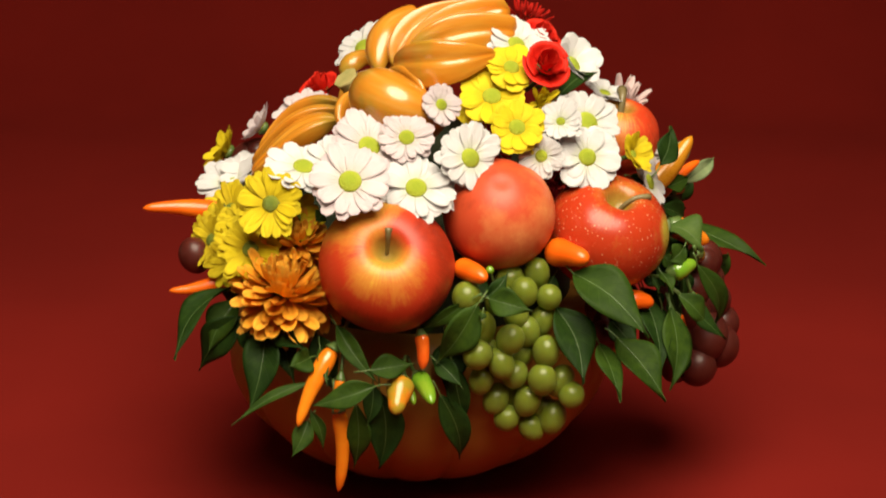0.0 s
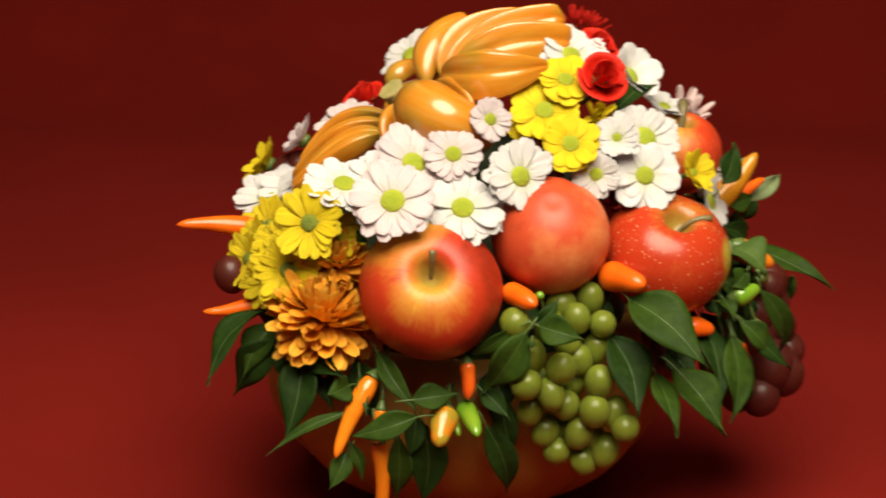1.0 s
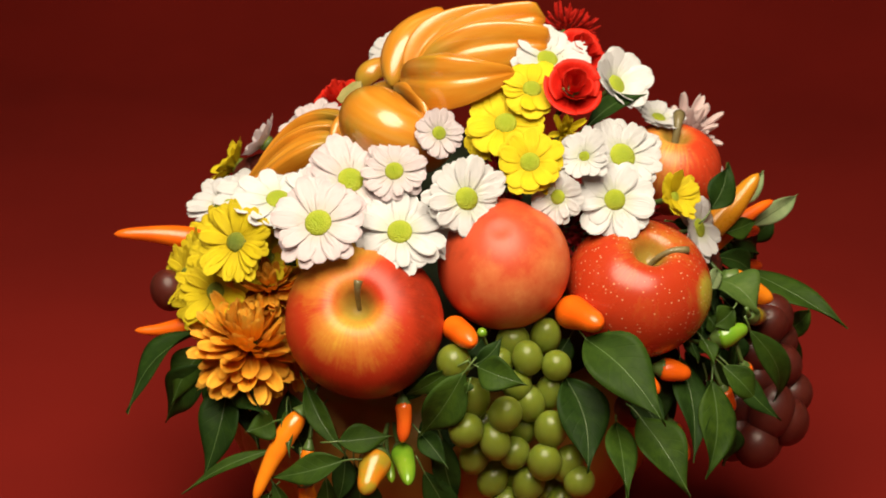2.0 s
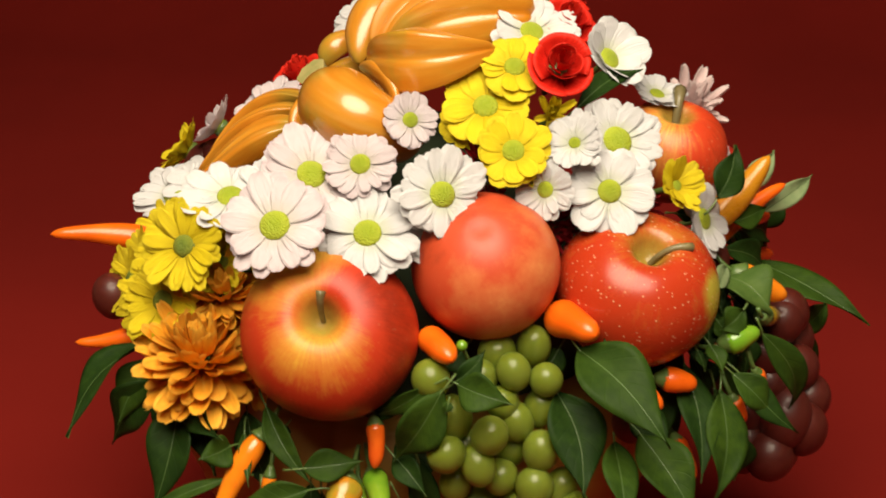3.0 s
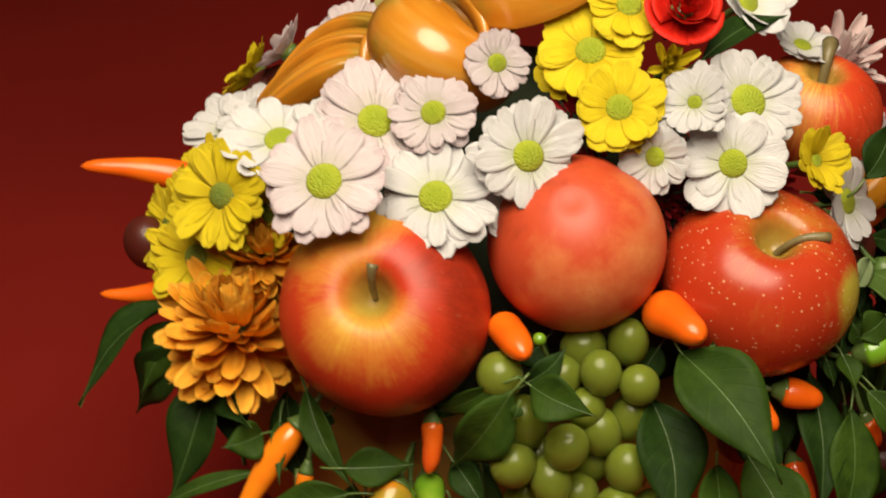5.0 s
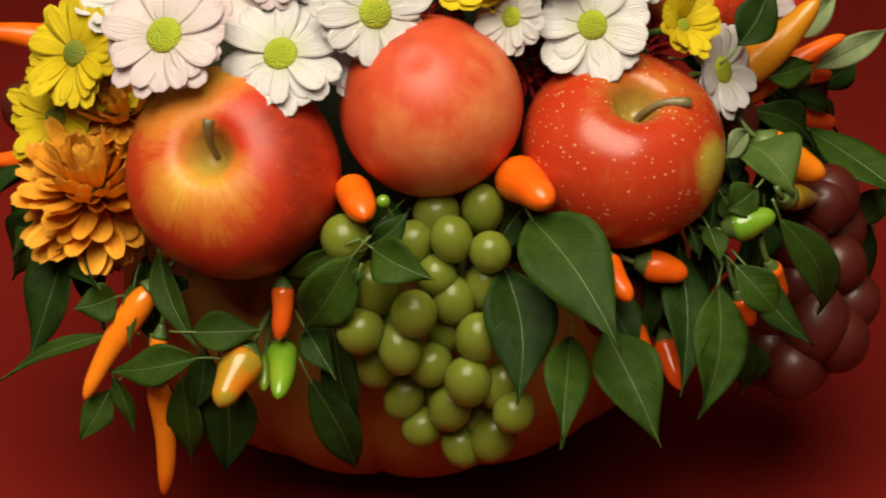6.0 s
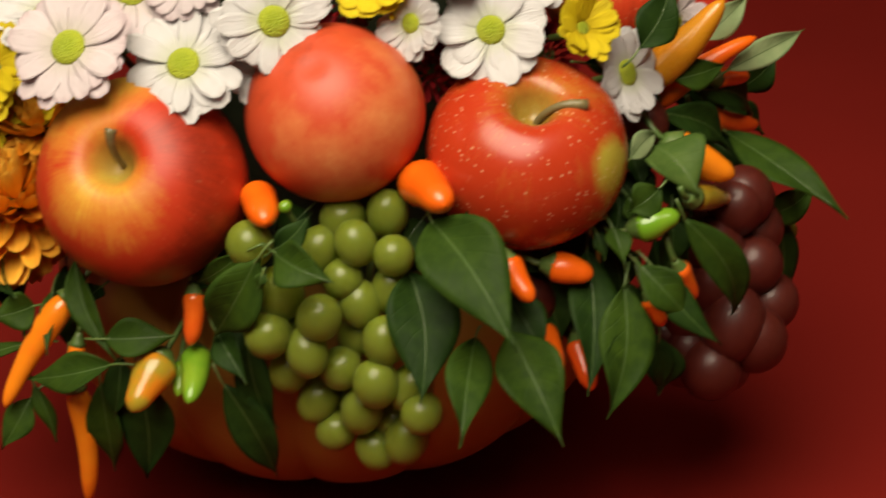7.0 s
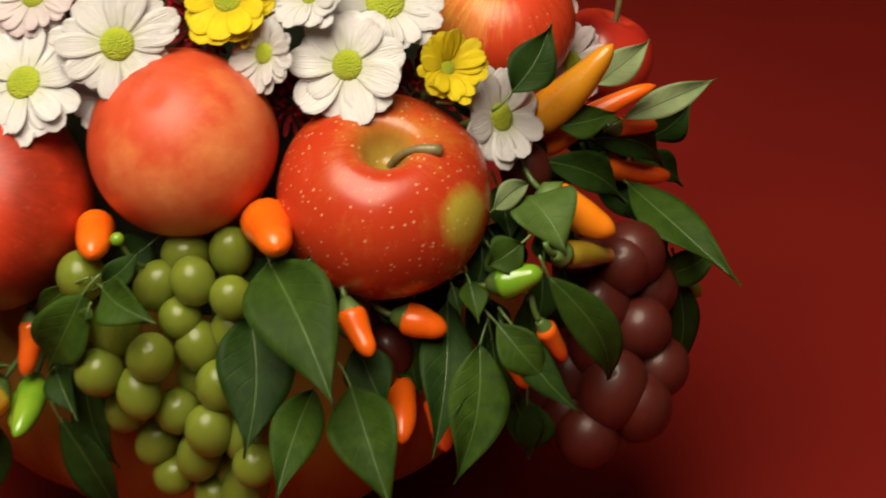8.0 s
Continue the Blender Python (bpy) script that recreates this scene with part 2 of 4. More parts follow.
PEPPER = {
    "orange": skin_material("orange_pepper", (0.80, 0.115, 0.004), (0.84, 0.155, 0.006), (0.72, 0.08, 0.004), 0.27, 40.0, coat=0.12),
    "mustard": skin_material("mustard_pepper", (0.52, 0.215, 0.010), (0.66, 0.22, 0.009), (0.36, 0.20, 0.02), 0.24, 40.0, dents=0.3, coat=0.2),
    "amber": skin_material("amber_pepper", (0.82, 0.235, 0.009), (0.84, 0.175, 0.007), (0.50, 0.26, 0.02), 0.16, 40.0, dents=0.5),
    "olive": skin_material("olive_pepper", (0.66, 0.20, 0.010), (0.34, 0.25, 0.02), (0.30, 0.20, 0.02), 0.18, 60.0, 0.32, 0.55, coat=0.15),
    "red": skin_material("red_pepper", (0.75, 0.085, 0.008), (0.80, 0.14, 0.01), (0.55, 0.04, 0.006), 0.16, 40.0),
    "green": skin_material("green_pepper", (0.13, 0.29, 0.015), (0.20, 0.33, 0.02), (0.08, 0.20, 0.015), 0.18, 60.0),
}
GREEN_GRAPE = skin_material("green_grape", (0.19, 0.25, 0.026), (0.26, 0.295, 0.042), (0.14, 0.18, 0.02), 0.24, 70.0, 0.4, 0.7, 1.0, 0.05, 0.12)
RED_GRAPE = skin_material("red_grape", (0.075, 0.009, 0.006), (0.12, 0.018, 0.009), (0.30, 0.150, 0.165), 0.42, 60.0, 0.4, 0.7, 0.3, 0.05, 0.2)
for grape_skin, clear in ((GREEN_GRAPE, 0.30), (RED_GRAPE, 0.25)):
    grape_skin.node_tree.nodes["Principled BSDF"].inputs["Transmission Weight"].default_value = clear
    grape_skin.node_tree.nodes["Principled BSDF"].inputs["IOR"].default_value = 1.36
# last cheek: red underside, with the shade beneath the apple put into its colour
APPLE_A = apple_material("apple_gold_red", (0.47, 0.034, 0.008), (0.64, 0.36, 0.040), [((0.12, -0.58, 0.80), 0.84, 0.62), ((-0.40, 0.72, 0.50), 0.66, 0.52), ((0.85, -0.05, 0.35), -0.40, 0.0), ((0.1, -0.9, 0.0), -0.75, 0.3)], 0.05, 0.12, 0.38, 1.1)
APPLE_B = apple_material("apple_red", (0.42, 0.036, 0.010), (0.42, 0.34, 0.04), [((0.485, -0.772, 0.414), 0.85, 0.93), ((0.3, 0.5, 0.8), 0.16, 0.3)], 0.42, 0.10, 0.19, 0.8)
APPLE_C = apple_material("apple_orange_red", (0.52, 0.045, 0.012), (0.66, 0.36, 0.06), [((-0.6, -0.3, 0.7), 0.50, 0.3), ((0.7, -0.6, 0.2), -0.3, 0.1)], 0.15, 0.15, 0.32, 1.0, 1.2)
NECTARINE = apple_material("nectarine_skin", (0.53, 0.066, 0.022), (0.66, 0.25, 0.08), [((-0.3, -0.6, 0.6), 0.40, 0.1), ((0.9, 0.1, 0.0), 0.2, 0.3)], 0.0, -0.30, 0.35, 2.0, 0.12, 0.0)
TOMATO = skin_material("red_fruit_skin", (0.52, 0.025, 0.014), (0.60, 0.05, 0.02), (0.40, 0.015, 0.01), 0.28, 30.0)
# near-black, so the shade between flowers and fruit is in the foam's colour
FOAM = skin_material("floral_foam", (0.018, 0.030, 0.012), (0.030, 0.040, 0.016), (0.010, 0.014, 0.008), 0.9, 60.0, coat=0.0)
PUMPKIN, CARVED, CLOTH, WALL = pumpkin_material(), carved_material(), cloth_material(), wall_material()


# ---- building ----
def mesh_of(name, bm, mat):
    me = bpy.data.meshes.new(name)
    bmesh.ops.recalc_face_normals(bm, faces=bm.faces)
    bm.to_mesh(me)
    bm.free()
    me.materials.append(mat)
    return me


def part(name, me, parent, m=None, label=""):
    ob = new(name, me)
    ob.parent = parent
    if m is not None:
        ob.matrix_basis = m
    return tagged(ob, label)


def thing(name, m, label, category, group=""):
    ob = new(name)
    ob.empty_display_size = 0.01
    ob.matrix_basis = m
    return tagged(ob, label, category, group)


def facing(at, way, spin=0.0):
    """A pose at a place whose z axis looks along way."""
    return Matrix.Translation(at) @ Vector(way).normalized().to_track_quat("Z", "Y").to_matrix().to_4x4() @ Matrix.Rotation(spin, 4, "Z")


def bow(a, b, c, t):
    return a * (1 - t) ** 2 + b * (2 * t * (1 - t)) + c * t**2


def loft(a, b, c, up, wide, high, rows, ring, under=1.0, keen=False):
    """A closed body along the bow a-b-c. wide(t), high(t): half its width and height; under: the lower half's share of the height."""
    a, b, c, up = Vector(a), Vector(b), Vector(c), Vector(up)
    bm = bmesh.new()
    uv = bm.loops.layers.uv.new()
    rings, key = [], {}
    for n in range(rows + 1):
        t = n / rows
        q = bow(a, b, c, t)
        ahead = (bow(a, b, c, min(1, t + 0.01)) - bow(a, b, c, max(0, t - 0.01))).normalized()
        side = ahead.cross(up).normalized()
        over = side.cross(ahead)
        row = []
        for k in range(ring):
            f = 2 * math.pi * k / ring
            s = math.sin(f)
            if keen:
                k0, cc = -0.52, math.cos(f)
                rise = (max(0.0, cc + 1) / (k0 + 1)) ** 0.62 if cc < k0 else (max(0.0, 1 - cc) / (1 - k0)) ** 0.75
                if s > 0:
                    rise *= 1 - 0.20 * math.exp(-(((cc - 0.15) / 0.10) ** 2)) - 0.10 * math.exp(-(((cc + 0.05) / 0.05) ** 2))
                s = math.copysign(rise, s)
            v = bm.verts.new(q + side * (math.cos(f) * wide(t)) + over * (s * high(t) * (1 if s > 0 else under)))
            key[v] = (t, k / ring)
            row.append(v)
        rings.append(row)
    for r, s in zip(rings, rings[1:]):
        for k in range(ring):
            bm.faces.new((r[k], r[(k + 1) % ring], s[(k + 1) % ring], s[k]))
    caps = [bm.faces.new(rings[0]), bm.faces.new(rings[-1])]
    for f in bm.faces:
        f.smooth = f not in caps
        for lp in f.loops:
            lp[uv].uv = key[lp.vert]
    return bm


def sheet(rows, cols, point, thick):
    """A thin closed sheet: point(u, v) gives its upper side, u and v from 0 to 1."""
    bm = bmesh.new()
    uv = bm.loops.layers.uv.new()
    key, sides = {}, []
    for down in (0, thick):
        grid = []
        for i in range(rows + 1):
            row = []
            for j in range(cols + 1):
                w = bm.verts.new(point(i / rows, j / cols) - Vector((0, 0, down)))
                key[w] = (i / rows, j / cols)
                row.append(w)
            grid.append(row)
        for i in range(rows):
            for j in range(cols):
                bm.faces.new((grid[i][j], grid[i + 1][j], grid[i + 1][j + 1], grid[i][j + 1])).smooth = True
        sides.append(grid)
    up, lo = sides
    rim = [(i, 0) for i in range(rows)] + [(rows, j) for j in range(cols)] + [(i, cols) for i in range(rows, 0, -1)] + [(0, j) for j in range(cols, 0, -1)]
    for (i, j), (k, l) in zip(rim, rim[1:] + rim[:1]):
        bm.faces.new((up[i][j], up[k][l], lo[k][l], lo[i][j]))
    for f in bm.faces:
        for lp in f.loops:
            lp[uv].uv = key[lp.vert]
    return bm


def turned_body(profile, count, ripple=None):
    """A body of revolution round z from (radius, height) pairs, its ends at radius 0. ripple(angle, share): scales the radius."""
    bm = bmesh.new()
    rings = []
    last = len(profile) - 1
    for n, (r, z) in enumerate(profile):
        if n in (0, last):
            rings.append([bm.verts.new((0, 0, z))])
            continue
        row = []
        for k in range(count):
            f = 2 * math.pi * k / count
            s = ripple(f, n / last) if ripple else 1
            row.append(bm.verts.new((r * s * math.cos(f), r * s * math.sin(f), z)))
        rings.append(row)
    for a, b in zip(rings, rings[1:]):
        for k in range(count):
            l = (k + 1) % count
            if len(a) == 1:
                bm.faces.new((a[0], b[k], b[l]))
            elif len(b) == 1:
                bm.faces.new((a[k], a[l], b[0]))
            else:
                bm.faces.new((a[k], a[l], b[l], b[k]))
    for f in bm.faces:
        f.smooth = True
    return bm


def slab(name, x0, x1, y0, y1, z0, z1, mat):
    bm = bmesh.new()
    bmesh.ops.create_cube(bm, size=1)
    for v in bm.verts:
        v.co = Vector(((x0, x1)[v.co.x > 0], (y0, y1)[v.co.y > 0], (z0, z1)[v.co.z > 0]))
    bmesh.ops.bevel(bm, geom=bm.edges[:], offset=0.003, segments=1, affect="EDGES")
    return tagged(new(name, mesh_of(name, bm, mat)), kind="structure")


# ---- the unseen room and the cloth ----
def cloth_backdrop():
    """One red cloth over the table, swept up behind it and hanging over the front edge."""
    run = [(-0.53, -0.45), (-0.525, -0.06), (-0.50, -0.012), (-0.46, 0.0)] + [(-0.46 + 0.1 * k, 0.0) for k in range(1, 15)]
    run += [(0.94 + 0.6 * math.sin(f), 0.6 - 0.6 * math.cos(f)) for f in (math.pi / 2 * k / 20 for k in range(1, 21))]
    run += [(1.542, 1.0), (1.545, 1.55)]
    bm = bmesh.new()
    rows = []
    for y, z in run:
        row = []
        for k in range(61):
            x = -1.5 + 3.0 * k / 60
            swell = 0.004 * noise.noise(Vector((x * 2.1, y * 2.0 + z, 3.0))) if y > 0.6 else 0.0
            row.append(bm.verts.new((x, y - swell * 3, z + abs(swell))))
        rows.append(row)
    for a, b in zip(rows, rows[1:]):
        for k in range(60):
            bm.faces.new((a[k], a[k + 1], b[k + 1], b[k])).smooth = True
    return tagged(new("backdrop", mesh_of("backdrop", bm, CLOTH)), "seamless matt red cloth covering table and background", kind="structure")


cloth_backdrop()
slab("tabletop", -1.45, 1.45, -0.50, 0.93, -0.05, -0.006, WALL)
# room shell out of view, added to bounce lamp light into the shadows
slab("floor", -2.2, 2.2, -3.0, 1.8, -0.80, -0.75, WALL)
slab("unseen_wall_north", -2.2, 2.2, 1.8, 1.9, -0.80, 1.95, WALL)
slab("unseen_wall_south", -2.2, 2.2, -3.1, -3.0, -0.80, 1.95, WALL)
slab("unseen_wall_east", 2.2, 2.3, -3.1, 1.9, -0.80, 1.95, WALL)
slab("unseen_wall_west", -2.3, -2.2, -3.1, 1.9, -0.80, 1.95, WALL)
slab("unseen_ceiling", -2.3, 2.3, -3.1, 1.9, 1.95, 2.05, WALL)


# ---- pumpkin bowl ----
def pumpkin_bowl():
    base = thing("pumpkin_bowl", pose(0, 0, 0), "orange ribbed pumpkin used as bowl on red cloth", "pumpkin")
    half, rows = 0.092, 40
    profile = [(0.0, 0.006)]
    for n in range(1, rows):
        f = math.pi * (n / rows) * 0.66
        profile.append((0.1300 * math.sin(f) ** 1.05, half - half * math.cos(f) * 1.0 + 0.004 * math.exp(-((f / 0.25) ** 2))))
    profile.append((0.0, profile[-1][1] - 0.01))

    def ribs(f, s):
        c = abs(math.sin(f * 7 + 0.25 * math.sin(3 * f)))
        return 0.935 + 0.075 * c**0.5 + 0.012 * math.sin(2 * f + 1)

    part("rind", mesh_of("rind", turned_body(profile, 196, ribs), PUMPKIN), base)
    # hidden support, added and widened so that gaps above the rind look shaded
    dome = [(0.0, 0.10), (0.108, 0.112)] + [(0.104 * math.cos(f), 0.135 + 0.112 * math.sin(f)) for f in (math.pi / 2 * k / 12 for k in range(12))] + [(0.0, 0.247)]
    foam = tagged(new("floral_foam", mesh_of("floral_foam", turned_body(dome, 40), FOAM)), "added floral foam block, near-black to shade gaps in pumpkin", "floral foam")
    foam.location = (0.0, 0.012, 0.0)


pumpkin_bowl()


# ---- fruit ----
def apple(at, axis, r, mat, stem_way, stem, label, spin=0.0, lobes=5, tip=None, thick=0.0013):
    base = thing("apple", facing(at, axis, spin), label, "apple", "fruit on the basket")
    profile = [(0.0, -0.72)]
    for k in range(1, 40):
        f = math.pi * k / 40
        rr, z = math.sin(f), -math.cos(f)
        rr = rr ** 0.92 * (1.0 + 0.05 * z)
        z = z * 0.90
        d = math.hypot(rr, 0.0)
        if z > 0:
            z -= 0.40 * math.exp(-((d / 0.17) ** 2)) + 0.11 * math.exp(-((d / 0.38) ** 2))
        else:
            z += 0.22 * math.exp(-((d / 0.26) ** 2))
        profile.append((rr * r, z * r))
    profile[0] = (0.0, profile[1][1] + 0.004 * r)
    profile.append((0.0, profile[-1][1] - 0.01 * r))

    def swell(f, s):
        return 1 + 0.018 * math.cos(lobes * f) * (0.3 + abs(s - 0.5)) + 0.012 * math.cos(2 * f + 1)

    part("flesh", mesh_of("flesh", turned_body(profile, 72, swell), mat), base)
    if stem:
        low = Vector((0, 0, 0.32 * r))
        way = Vector(stem_way) * stem
        if tip:
            way = base.matrix_basis.inverted() @ Vector(tip) - low
        me = loft(low, low + Vector((0, 0, max(0.3 * stem + 0.55 * math.hypot(way.x, way.y), 0.75 * way.z))) + way * 0.2, low + way, (1, 0.3, 0.1), lambda t: thick * (1 + 0.9 * t**3), lambda t: thick * (1 + 0.9 * t**3), 10, 9)
        part("stalk", mesh_of("stalk", me, BARK), base, None, "short brown fruit stalk")
    return base


def nectarine(at, axis, r, spin):
    base = thing("nectarine", facing(at, axis, spin), "smooth pinkish orange nectarine with faint seam", "nectarine", "fruit on the basket")
    profile = [(0.0, -0.95 * r)] + [(math.sin(f) * r, -math.cos(f) * r * 0.96 - (0.05 * r * math.exp(-((math.sin(f) / 0.12) ** 2)) if f > 1.57 else 0)) for f in (math.pi * k / 36 for k in range(1, 36))]
    profile.append((0.0, profile[-1][1] - 0.002 * r))

    def seam(f, s):
        return 1 - 0.05 * math.exp(-((math.sin(f / 2) / 0.10) ** 2)) * math.sin(math.pi * s) ** 0.5

    part("flesh", mesh_of("flesh", turned_body(profile, 90, seam), NECTARINE), base)
    scar = dome_mesh("stem_scar", BARK, 0.07 * r, 0.3)
    part("stem_scar", scar, base, Matrix.Translation((0, 0, -0.95 * r)) @ Matrix.Rotation(math.pi, 4, "X"), "small brown stem scar")


def pepper(base_at, tip_at, wide, skin, bend=0.1, stalk=True, blunt=0.55, sag=(0, 0, -1), label=""):
    """A small chilli from its calyx to its tip, bent towards sag."""
    a, c = Vector(base_at), Vector(tip_at)
    long = (c - a).length
    ob = thing("chilli_pepper", Matrix.Translation(a), label or f"glossy {skin} chilli pepper tucked among leaves", "chilli pepper", "peppers in the basket")
    c = c - a
    b = c * 0.5 - Vector(sag) * (bend * long * 2)
    r = wide / 2

    def fat(t):
        head = math.sqrt(max(0.05, 1 - (1 - t / 0.2) ** 2)) if t < 0.2 else 1.0
        tail = 1 - (1 - blunt) * max(0.0, (t - 0.15) / 0.85) ** 1.5
        end = 0.45 * blunt
        cap = math.sqrt(max(0.0, 1 - max(0.0, (t - 1 + end) / end) ** 2))
        return r * head * tail * max(cap, 0.06) * (1 + 0.035 * math.sin(9 * t + long * 900))

    up = Vector((0.31, -0.2, 1)) if abs(c.normalized().z) < 0.85 else Vector((1, 0.2, 0))
    part("flesh", mesh_of("flesh", loft((0, 0, 0), b, c, up, fat, lambda t: fat(t) * 0.94, 22, 16), PEPPER[skin]), ob)
    if stalk:
        way = (b if b.length > 1e-5 else c).normalized()
        cap = loft(-way * 0.003, Vector((0, 0, 0)), way * 0.0028, up, lambda t: r * (0.35 + 0.55 * t), lambda t: r * (0.35 + 0.55 * t), 4, 12)
        part("calyx", mesh_of("calyx", cap, STEM), ob, None, "green calyx")
        stick = loft(-way * 0.014 + Vector((0, 0.006, 0.002)), -way * 0.008, -way * 0.002, up, lambda t: 0.0012, lambda t: 0.0012, 5, 7)
        part("stalk", mesh_of("stalk", stick, STEM), ob, None, "thin green stalk")
    return ob


def grape_mesh(name, long, mat):
    profile = [(0.0, -long)] + [(math.sin(f), -math.cos(f) * long) for f in (math.pi * k / 18 for k in range(1, 18))] + [(0.0, long)]
    return mesh_of(name, turned_body(profile, 26), mat)


def bunch(label, spots, r, mat, root):
    """A bunch of grapes hung from root; spots: the grapes' places, with the share by which each is larger."""
    ob = thing("grape_bunch", Matrix.Translation(root), label, "grapes", "grapes on the basket")
    me = [grape_mesh("grape", k, mat) for k in (1.06, 1.16, 1.26)]
    rng = random.Random(len(spots))
    centre = sum((Vector(s[:3]) for s in spots), Vector()) / len(spots)
    for s in spots:
        p = Vector(s[:3])
        size = r * s[3]
        m = facing(p - Vector(root), (rng.uniform(-0.6, 0.6), rng.uniform(-0.5, 0.5), 1)) @ Matrix.Diagonal((size, size, size, 1))
        part("grape", rng.choice(me), ob, m)
    stick = loft((0, 0, 0), (centre - Vector(root)) * 0.5, centre - Vector(root) + Vector((0, 0.012, -0.03)), (1, 0.2, 0.3), lambda t: 0.002 - 0.001 * t, lambda t: 0.002 - 0.001 * t, 8, 8)
    part("stalk", mesh_of("stalk", stick, STEM), ob, None, "branching green stalk")
    return ob


# ---- leaves and flowers ----
def leaf(base_at, tip_at, wide, face, arch=0.10, fold=0.25, mat=LEAF, twist=0.0, label="", peak=0.38):
    """A pepper leaf from its stalk to its tip; face: the way its upper side looks; arch: how far it bulges that way."""
    a, c = Vector(base_at), Vector(tip_at)
    x = (c - a)
    long = x.length
    x.normalize()
    z = Vector(face) - x * Vector(face).dot(x)
    z.normalize()
    y = z.cross(x)
    m = Matrix((x, y, z)).transposed().to_4x4()
    m.translation = a
    rng = random.Random(int(abs(a.x * 7919 + a.z * 104729 + c.x * 1299709) * 1000))
    wave, side = rng.uniform(0, 6.28), rng.uniform(-0.08, 0.08)

    def half(u):
        w = math.sin(math.pi / 2 * u / peak) ** 0.9 if u < peak else math.cos(math.pi / 2 * (u - peak) / (1 - peak)) ** 1.65
        return max(0.012, w) * wide * 0.47

    def point(u, v):
        s = 2 * v - 1
        w = half(u)
        turn = twist * u
        yy, zz = s * w * math.cos(fold * abs(s)), abs(s) * w * math.sin(fold) + 0.10 * wide * math.sin(7 * u + wave) * abs(s) ** 2
        return Vector((u * long, yy * math.cos(turn) - zz * math.sin(turn) + side * long * math.sin(math.pi * u), yy * math.sin(turn) + zz * math.cos(turn) + arch * long * math.sin(math.pi * u)))

    ob = new("pepper_leaf", mesh_of("pepper_leaf", sheet(16, 8, point, 0.0005), mat))
    ob.matrix_basis = m
    tagged(ob, label or "dark green pointed pepper leaf with pale midrib", "leaf", "leaves round the basket")
    ridge = sheet(16, 2, lambda u, v: point(u, 0.5) + Vector((0, (v - 0.5) * 2 * (0.0005 - 0.0003 * u), 0.0002 - 0.0009 * abs(v - 0.5))), 0.0004)
    part("midrib", mesh_of("midrib", ridge, VEIN), ob, None, "pale raised midrib")
    back = min(0.009, 0.3 * long)
    foot = Vector((-back, rng.uniform(-0.25, 0.25) * back, -rng.uniform(0.15, 0.5) * back))
    stick = loft(foot, Vector((-0.45 * back, 0, 0.1 * back)), Vector((0.004, 0, 0)), (0.1, 0.3, 1), lambda t: 0.0006 - 0.0002 * t, lambda t: 0.0006 - 0.0002 * t, 6, 6)
    part("leaf_stalk", mesh_of("leaf_stalk", stick, STEM), ob, None, "thin green leaf stalk")
    return ob


VEIN = skin_material("leaf_vein", (0.062, 0.115, 0.022), (0.050, 0.095, 0.020), (0.04, 0.075, 0.016), 0.5, 90.0)


def petal_mesh(name, mat, long, wide, cup, curl, blunt=0.66, rows=9, cols=6, notch=0.0):
    """A strap petal with two faint grooves and, by notch, a dented tip."""
    def point(u, v):
        u = 1 - (1 - u) ** 1.6
        s = 2 * v - 1
        w = 0.34 + 0.66 * math.sin(min(1.0, u / blunt) * math.pi / 2)
        if u > blunt:
            w *= math.sqrt(max(0.03, 1 - ((u - blunt) / (1.02 - blunt)) ** 2))
        dent = notch * long * u**9 * (math.exp(-((s / 0.22) ** 2)) + 0.5 * math.exp(-(((s - 0.7) / 0.2) ** 2)))
        z = curl * long * u * u + cup * wide * w * s * s + 0.022 * wide * math.cos(s * 8.5) * math.sin(math.pi * u)
        return Vector((u * long - dent, s * w * wide / 2, z))

    return mesh_of(name, sheet(rows, cols, point, 0.0004), mat)


def petal_set(mat, long, wide, cups=(0.10, 0.25, 0.4), curls=(-0.10, 0.0, 0.14)):
    return [petal_mesh("petal", mat, long * (0.92 + 0.08 * k), wide, c, l, notch=0.012 * k) for k, (c, l) in enumerate(zip(cups, curls))]


def dome_mesh(name, mat, r, high):
    profile = [(0.0, -0.25 * r), (r * 0.9, -0.2 * r)] + [(r * math.cos(f), high * r * math.sin(f)) for f in (math.pi / 2 * k / 7 for k in range(7))] + [(0.0, high * r * 0.94)]
    return mesh_of(name, turned_body(profile, 20, lambda f, s: 1 + 0.05 * math.sin(10 * f)), mat)


# petals one unit long, so that one set serves flowers of any size
PETALS = {key: petal_set(mat, 1.0, 0.50, (-0.03, 0.0, 0.05), (-0.12, -0.06, 0.0)) for key, mat in (("white", WHITE), ("pink", PINK), ("rosy", ROSY), ("yellow", YELLOW))}
SLIM = {key: petal_set(mat, 1.0, wide, (0.5, 0.7, 0.9), (0.25, 0.45, 0.65)) for key, mat, wide in (("crimson", CRIMSON, 0.26), ("scarlet", SCARLET, 0.26), ("yellow", YELLOW, 0.30), ("rosy", ROSY, 0.28))}
SLIM["orange"] = petal_set(ORANGE, 1.0, 0.40, (0.20, 0.32, 0.45), (0.16, 0.34, 0.56))
DISCS = {"green": dome_mesh("disc", GREEN_DISC, 1.0, 0.45), "olive": dome_mesh("disc", OLIVE_DISC, 1.0, 0.55)}
CALYX = dome_mesh("calyx", STEM, 1.0, 0.6)


def stalk_of(ob, long, thick=0.0016):
    stick = loft((0, 0, -0.002), (0.002, 0, -long / 2), (0, 0.003, -long), (1, 0.1, 0), lambda t: thick, lambda t: thick, 5, 7)
    part("stalk", mesh_of("stalk", stick, STEM), ob, None, "green flower stalk")


